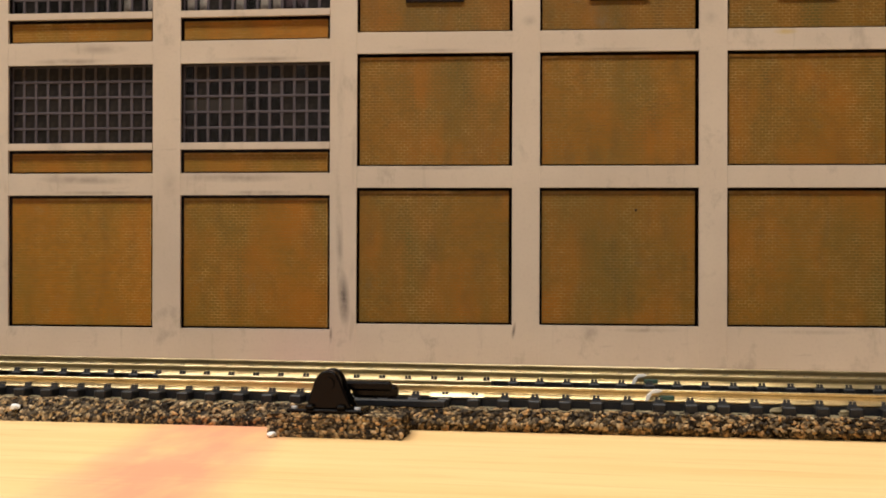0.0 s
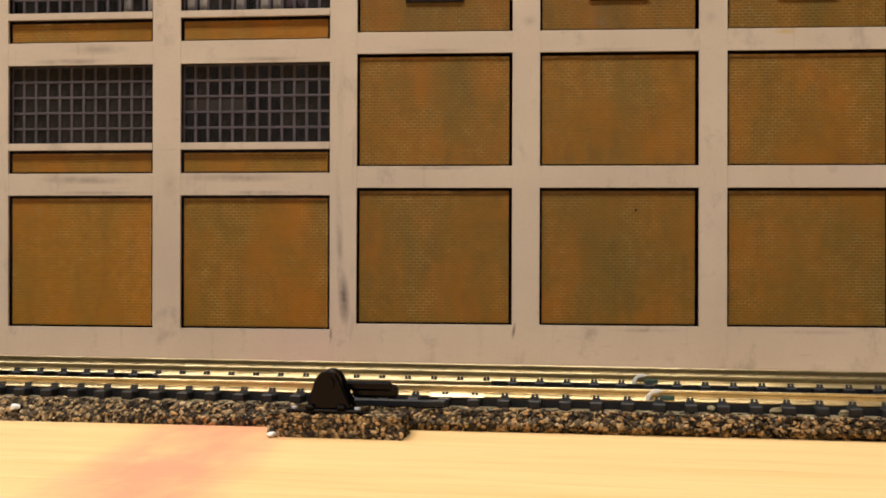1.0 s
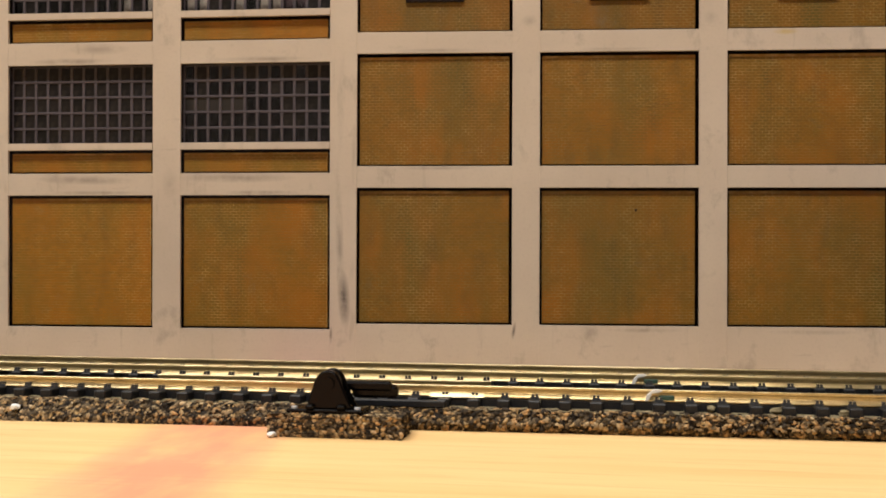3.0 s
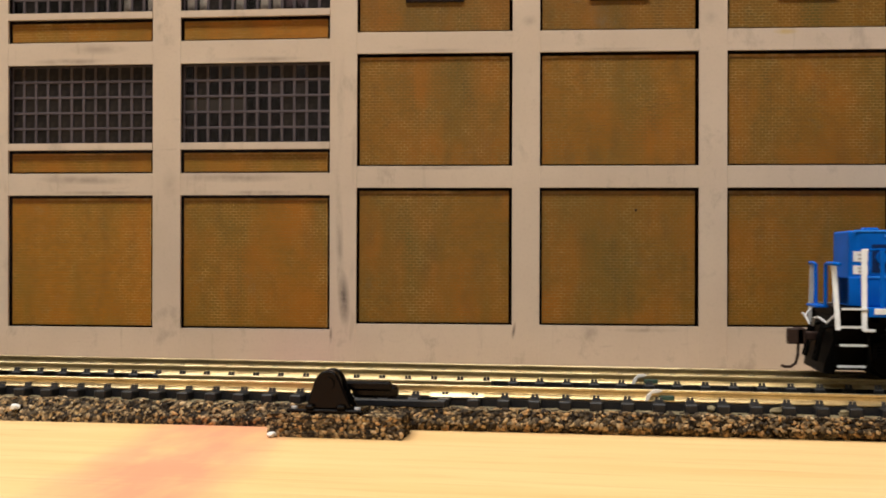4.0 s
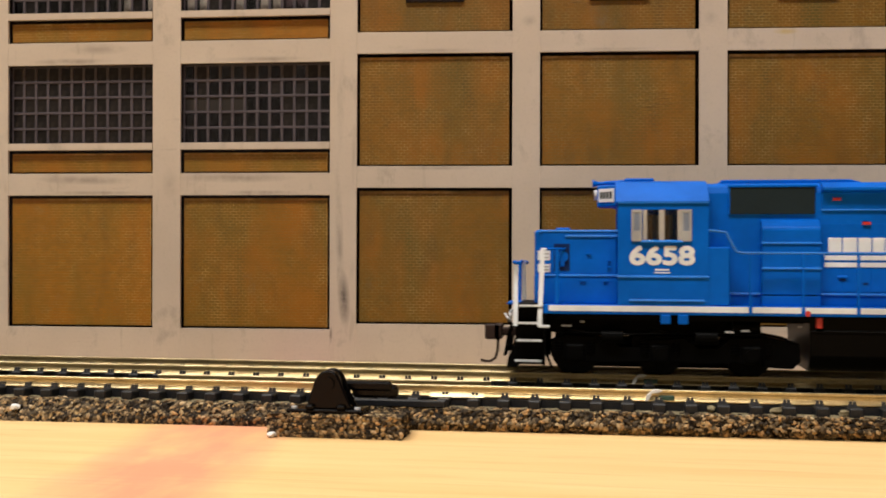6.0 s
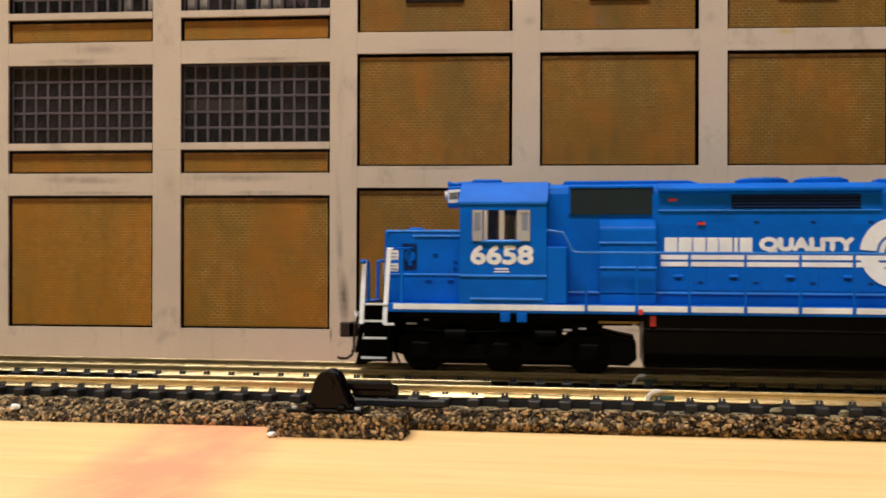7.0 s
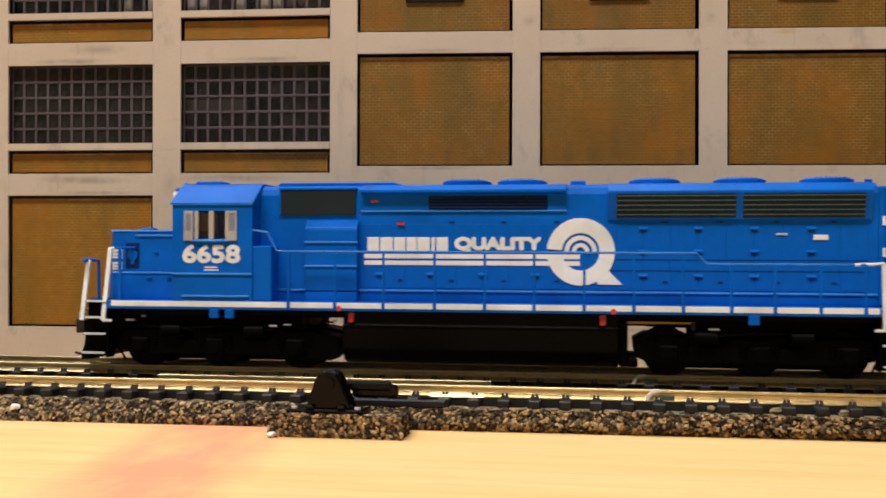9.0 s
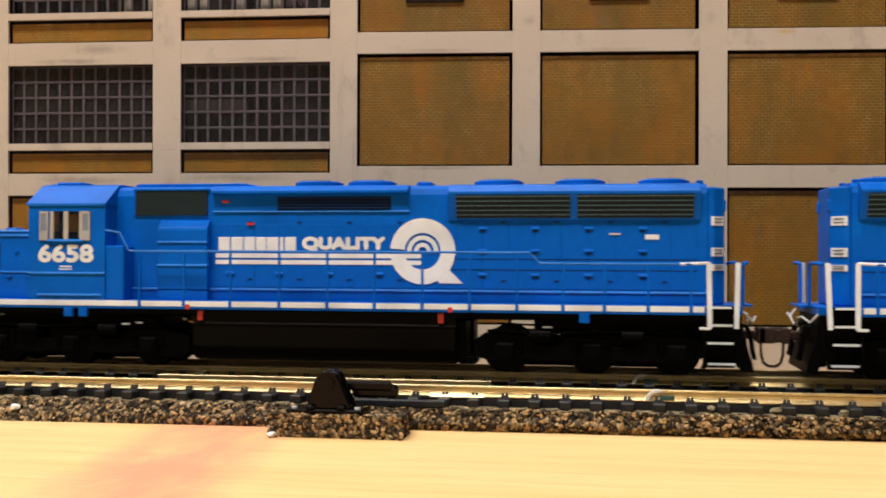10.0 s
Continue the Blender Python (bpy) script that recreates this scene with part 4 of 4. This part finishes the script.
    part("number_housing", prism([(-85.0, 7.4), (-90.2, 3.2), (-90.2, -3.2), (-85.0, -7.4)], 44.8, 50.6, "z", 0.3), BLUE, rf)
    for s in (-1, 1):
        def slanted(u0, u1, d0, d1):
            return [(-85.0 - 5.2 * u - 0.63 * d, s * (7.4 - 4.2 * u + 0.78 * d)) for u, d in ((u0, d0), (u1, d0), (u1, d1), (u0, d1))]
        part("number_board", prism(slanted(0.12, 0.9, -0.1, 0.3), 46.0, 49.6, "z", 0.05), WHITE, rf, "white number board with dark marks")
        for k in range(4):
            part("mark", prism(slanted(0.22 + 0.16 * k, 0.33 + 0.16 * k, 0.2, 0.36), 46.9, 48.8, "z"), BLACK, rf)
        part("headlight", drum(bmesh.new(), -90.6, s * 1.6, 48.2, 1.3, 0.8, "x", 16), SILVER, rf)
    part("horn", tube([(-83.3, 8.0, 51.6), (-86.8, 8.0, 51.9), (-91.1, 8.0, 51.9)], 0.55), BLUE, rf, "blue air horn on the roof")
    part("horn_bell", drum(bmesh.new(), -90.6, 8.0, 51.9, 1.1, 2.0, "x", 14, 0.5), BLUE, rf)
    part("horn_bell", drum(bmesh.new(), -84.3, 5.5, 51.9, 0.5, 8.0, "x", 12, 1.0), BLUE, rf)
    part("roof_vent", boxes((-83.0, -75.0, -5.5, 1.5, 51.3, 52.4), bevel=0.35), BLUE, rf)
    # long hood and what stands on its sides
    hood = [(-10.6, 18.7), (-10.6, 47.9), (-9.9, 49.6), (-8.0, 50.6), (8.0, 50.6), (9.9, 49.6), (10.6, 47.9), (10.6, 18.7)]
    lh = part("long_hood", prism(hood, -62, 102.4, "x", 0.1), BLUE, L)
    rear = [(102.3, 10.5), (104.0, 10.5), (107.2, 7.2), (107.2, -7.2), (104.0, -10.5), (102.3, -10.5)]
    part("hood_end", prism(rear, 18.7, 49.6, "z", 0.4), BLUE, lh)
    part("roof_deck", prism([(-58.5, 50.5), (-57.5, 51.7), (-25.0, 51.7), (-20.5, 50.5)], -6.5, 6.5, "y", 0.2), BLUE, lh)
    for s in (-1, 1):
        def flat(x0, x1, z0, z1, a, b):
            return (x0, x1, min(s * a, s * b), max(s * a, s * b), z0, z1)
        part("tool_box", boxes(flat(-62.2, -56.6, 18.7, 33.8, 10.4, 17.0), bevel=0.3), BLUE, L)
        part("air_filter_screen", boxes(flat(-56.0, -34.6, 42.4, 49.4, 10.5, 11.2), bevel=0.1), DARK, lh, "dark air filter screen")
        part("filter_rim", boxes(flat(-56.4, -34.2, 49.4, 50.0, 10.0, 11.5), flat(-56.4, -55.9, 42.4, 49.4, 10.5, 11.25), bevel=0.1), BLUE, lh)
        duct = [(s * 10.4, 21.6), (s * 13.6, 21.6), (s * 13.6, 38.2), (s * 13.3, 39.0), (s * 11.6, 40.8), (s * 10.8, 41.1), (s * 10.4, 41.1)]
        part("blower_duct", prism(duct, -48.2, -33.6, "x", 0.15), BLUE, lh)
        seam = ledge(bmesh.new(), -48.3, -33.5, s, 13.5, 35.1)
        ledge(seam, -48.3, -33.5, s, 13.5, 28.6)
        part("duct_seam", seam, GLINT, lh)
        # dynamic brake bulge with its dark intake
        bulge = [(s * 10.4, 43.4), (s * 10.9, 43.6), (s * 10.9, 47.9), (s * 13.0, 48.4), (s * 13.0, 49.2), (s * 10.2, 50.6), (s * 8.0, 50.7)]
        part("brake_bulge", prism(bulge, -33.0, 23.0, "x", 0.1), BLUE, lh)
        # raised plate; the darkness of the intake's depth is put into its colour
        part("intake_grille", boxes(flat(-14.2, 18.0, 43.9, 47.5, 10.7, 11.1)), RECESS, lh, "dark dynamic brake intake")
        for k in range(4):
            part("slat", boxes(flat(-14.0, 17.8, 44.3 + k * 0.85, 44.65 + k * 0.85, 11.0, 11.35)), NAVY, lh)
        # flared radiator with louvres
        rad = [(s * 10.4, 40.6), (s * 11.2, 40.9), (s * 13.2, 48.0), (s * 13.2, 48.6), (s * 11.0, 50.4), (s * 8.0, 50.8)]
        part("radiator_flare", prism(rad, 34.0, 100.6, "x", 0.1), BLUE, lh)
        for a, b in ((36.2, 66.8), (68.6, 98.8)):
            scr = [(s * 10.8, 41.6), (s * 11.6, 41.5), (s * 13.42, 47.7), (s * 12.4, 47.7)]
            part("radiator_screen", prism(scr, a, b, "x"), DARK, lh, "dark louvred radiator screen")
            for k in range(5):
                z = 42.2 + k * 1.22
                y = s * (11.7 + (z - 41.5) * 0.29)
                part("louvre", boxes((a, b, min(y, y + s * 0.25), max(y, y + s * 0.25), z, z + 0.28)), LOUVRE, lh)
        # engine room doors, two leaves each, with latches, hinges and painted shade under the latches
        leaf = mesh_of("hood_door", boxes((-3.4, 3.4, min(0, s * 0.16), max(0, s * 0.16), 22.4, 39.9), bevel=0.06), BLUE)
        latch = mesh_of("door_latch", ledge(bmesh.new(), -1.15, 1.15, s, 0.1, 0, 0.5, 0.55), BLUE)
        hinge_and_shade = mesh_of("door_hinge", boxes((-0.65, 0.65, min(s * 0.1, s * 0.3), max(s * 0.1, s * 0.3), -0.22, 0.2)), NAVY)
        for k in range(-5, 5):
            x = 43.2 + k * 14.2
            for d in (-3.55, 3.55):
                if x + d > 99:
                    continue
                dr = new("hood_door", leaf)
                dr.parent = lh
                dr.location = ((x + d) * MM, s * 10.55 * MM, 0)
            painted = lettered and -33 < x < 38
            marks = [("door_latch", latch, 0.0, z) for z in (39.0, 33.0, 26.5) if not painted or (z < 27 and x < 25)]
            # the same navy block, set below each latch, paints the latch's shade
            marks += [("door_hinge", hinge_and_shade, 0.0, z - 1.0) for z in (39.0, 33.0, 26.5) if not painted or (z < 27 and x < 25)]
            marks += [("door_hinge", hinge_and_shade, 5.7, z) for z in (40.4, 24.6) if not painted or x < 25]
            for nm, me, d, z in marks if x < 90 else []:
                la = new(nm, me)
                la.parent = lh
                la.location = ((x + d) * MM, s * 10.6 * MM, z * MM)
        part("hood_seam", boxes(flat(34.0, 100.0, 30.3, 30.55, 10.6, 10.78), flat(34.0, 100.0, 27.4, 27.65, 10.6, 10.78)), NAVY, lh)
        part("drip_rail", ledge(ledge(bmesh.new(), -62, 102, s, 11.15, 21.9, 0.4, 0.4), -33.0, 23.0, s, 10.85, 43.6, 0.25, 0.3), GLINT, lh)
        part("kick_plate", boxes(flat(-48.2, -33.6, 18.7, 21.3, 11.2, 13.5), flat(-62, 102, 18.7, 21.5, 10.5, 11.2), bevel=0.1), BLUE, lh)
        part("builder_plate", boxes(flat(86.4, 90.0, 35.8, 37.1, 10.6, 10.95)), WHITE, lh, "small white plate")
        part("builder_plate", boxes(flat(77.0, 80.0, 37.0, 37.5, 10.6, 10.95)), SILVER, lh)
        for x, z in ((-29.2, 46.2), (-21.9, 40.0)):
            part("red_marker", boxes(flat(x - 1.0, x + 1.0, z - 0.35, z + 0.35, 10.6, 11.3)), RED, lh, "small red marker")
        for z0, z1, lab in ((39.5, 41.9, "white number board with dark marks"), (31.4, 33.7, ""), (27.7, 29.3, "")):
            ch = [(103.4, s * 10.6), (104.1, s * 10.6), (106.9, s * 7.75), (106.9, s * 7.3), (103.4, s * 10.2)]
            part("end_board", prism([(p[0], p[1] + s * 0.12) for p in ch], z0, z1, "z"), WHITE, lh, lab)
            bar_w = [(104.35, s * 10.52), (106.5, s * 8.33), (106.4, s * 8.2), (104.25, s * 10.4)]
            for k in range(2):
                zc = z0 + (k + 0.75) * (z1 - z0) / 2.6
                part("mark", prism([(p[0], p[1] + s * 0.16) for p in bar_w], zc, zc + 0.3, "z"), GREYMARK, lh)
        part("class_light", boxes(flat(105.2, 107.6, 43.2, 46.4, 5.0, 7.6), bevel=0.4), BLUE, lh)
        # handrail on stanchions
        rail_pts = [(-61.8, 38.1), (-57.6, 37.5), (-54.9, 32.5), (-53.5, 32.3), (56.4, 32.2), (58.9, 29.5), (60.0, 29.4), (97.6, 29.4)]
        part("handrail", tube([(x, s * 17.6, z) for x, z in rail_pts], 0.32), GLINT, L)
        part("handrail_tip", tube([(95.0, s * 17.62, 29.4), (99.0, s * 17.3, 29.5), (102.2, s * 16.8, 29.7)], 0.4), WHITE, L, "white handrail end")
        for x in (-51.6, -38.7, -25.4, -11.5, 1.9, 14.9, 27.9, 40.6, 53.1, 65.1, 75.8, 86.9, 97.7):
            top = 32.2 if x < 56 else 29.4
            part("stanchion", boxes((x - 0.34, x + 0.34, min(s * 17.3, s * 17.85), max(s * 17.3, s * 17.85), 18.4, top), (x - 0.45, x + 0.45, min(s * 17.5, s * 18.0), max(s * 17.5, s * 18.0), 16.6, 18.6), bevel=0.08), BLUE, L)
        part("handrail", tube([(-104.9, s * 14.6, 33.0), (-103.4, s * 14.2, 33.1)], 0.36), WHITE, L, "white handrail end")
        part("handrail", tube([(-103.4, s * 14.2, 33.1), (-102, s * 13.8, 33.2), (-98.5, s * 11.4, 33.3)], 0.32), BLUE, L)
        part("stanchion", boxes((-101.0, -100.0, min(s * 16.6, s * 17.2), max(s * 16.6, s * 17.2), 18.4, 33.0), bevel=0.1), BLUE, L)
        if lettered:
            y = s * 10.86
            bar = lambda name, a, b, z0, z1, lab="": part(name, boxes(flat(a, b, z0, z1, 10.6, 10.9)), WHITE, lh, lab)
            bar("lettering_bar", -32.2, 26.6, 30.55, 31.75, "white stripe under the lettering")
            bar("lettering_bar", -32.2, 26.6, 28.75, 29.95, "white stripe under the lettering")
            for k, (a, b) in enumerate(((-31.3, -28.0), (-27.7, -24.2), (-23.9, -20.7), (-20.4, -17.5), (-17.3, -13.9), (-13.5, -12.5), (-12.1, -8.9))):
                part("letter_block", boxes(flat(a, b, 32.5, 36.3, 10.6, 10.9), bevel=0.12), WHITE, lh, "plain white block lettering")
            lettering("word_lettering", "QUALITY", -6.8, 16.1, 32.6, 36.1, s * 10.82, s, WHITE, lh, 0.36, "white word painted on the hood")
            # round emblem: thick ring, two arcs inside and a tail
            ring_xz = lambda r0, r1, a0, a1, n=40: [(26.8 + r * math.cos(a), 32.5 + r * math.sin(a)) for r, seq in ((r1, range(n + 1)), (r0, range(n, -1, -1))) for k in seq for a in (a0 + (a1 - a0) * k / n,)]
            for r0, r1, a0, a1 in ((5.0, 9.0, -2.95, 3.06), (3.1, 4.3, -0.1, 3.3), (1.2, 2.3, -0.2, 3.4)):
                bm = bmesh.new()
                pts = ring_xz(r0, r1, a0, a1)
                n = len(pts) // 2
                va = [bm.verts.new((p[0], s * 11.0, p[1])) for p in pts]
                vb = [bm.verts.new((p[0], s * 10.6, p[1])) for p in pts]
                m2 = len(pts)
                for k in range(n - 1):
                    bm.faces.new((va[k], va[k + 1], va[m2 - 2 - k], va[m2 - 1 - k]))
                for k in range(m2):
                    bm.faces.new((va[k], vb[k], vb[(k + 1) % m2], va[(k + 1) % m2]))
                bmesh.ops.recalc_face_normals(bm, faces=bm.faces[:])
                part("emblem_ring", bm, WHITE, lh, "white round painted emblem")
            part("emblem_tail", prism([(29.5, 28.2), (31.4, 23.8), (37.8, 23.8), (33.0, 28.6)], min(s * 10.6, s * 10.95), max(s * 10.6, s * 10.95), "y"), WHITE, lh)
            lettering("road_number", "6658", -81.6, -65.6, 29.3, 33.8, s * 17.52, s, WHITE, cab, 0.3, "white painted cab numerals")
            part("small_marking", boxes(flat(-75.4, -71.8, 27.7, 28.1, 17.45, 17.58), flat(-75.6, -71.6, 27.0, 27.3, 17.45, 17.58)), WHITE, cab)
    for x in (-5.1, 10.4, 46.6, 69.1, 91.8):
        bm = drum(bmesh.new(), x, 0, 51.2, 6.9, 1.4, "z", 32)
        drum(bm, x, 0, 52.05, 6.5, 0.5, "z", 32, 6.0)
        part("roof_fan", bm, BLUE, lh)
        part("fan_grille", boxes(*[(x + k - 0.12, x + k + 0.12, -5, 5, 52.2, 52.5) for k in np.arange(-3.6, 3.7, 1.2)]), BLUE, lh)
    part("exhaust_stack", boxes((23.9, 28.0, -3.5, 3.5, 50.4, 52.0), bevel=0.3), BLUE, lh)
    part("lifting_eye", boxes((99.8, 101.6, -7.8, -6.8, 50.5, 51.6), (99.8, 101.6, 6.8, 7.8, 50.5, 51.6), bevel=0.15), BLUE, lh)
    build_end(L, -1, True)
    build_end(L, 1, False)
    return L


LOCO = build_loco("blue model diesel locomotive with white lettering, rolling on the track", True)
LOCO2 = build_loco("second blue model diesel locomotive coupled behind the first", False)

TRAVEL = [(0.0, 348.0), (2.0, 274.5), (3.8, 209.8), (4.0, 202.3), (4.5, 182.0), (5.0, 163.0), (5.5, 142.3), (7.0, 80.0), (7.5, 59.35), (8.0, 38.95), (8.5, 19.84), (9.0, 0.0), (9.5, -20.9), (10.0, -42.7)]


def motions():
    walk(LOCO, [(t, pose((s - 32.07) * MM, 0, 0)) for t, s in TRAVEL])
    turns = [0.1 * k for k in range(101)]
    times, places = [r[0] for r in TRAVEL], [r[1] for r in TRAVEL]
    half = len(WHEELS) // 2
    for k, (w, x) in enumerate(WHEELS):
        sign = 1 if k < half else -1
        walk(w, [(t, pose(x * MM, 0, WHEEL_R * MM, 0, sign * math.degrees(float(np.interp(t, times, places)) / WHEEL_R), 0)) for t in turns])
    walk(LOCO2, [(t, pose((s - 32.07 + 240.9) * MM, 0, 0, 0, 0, 180)) for t, s in TRAVEL])


motions()
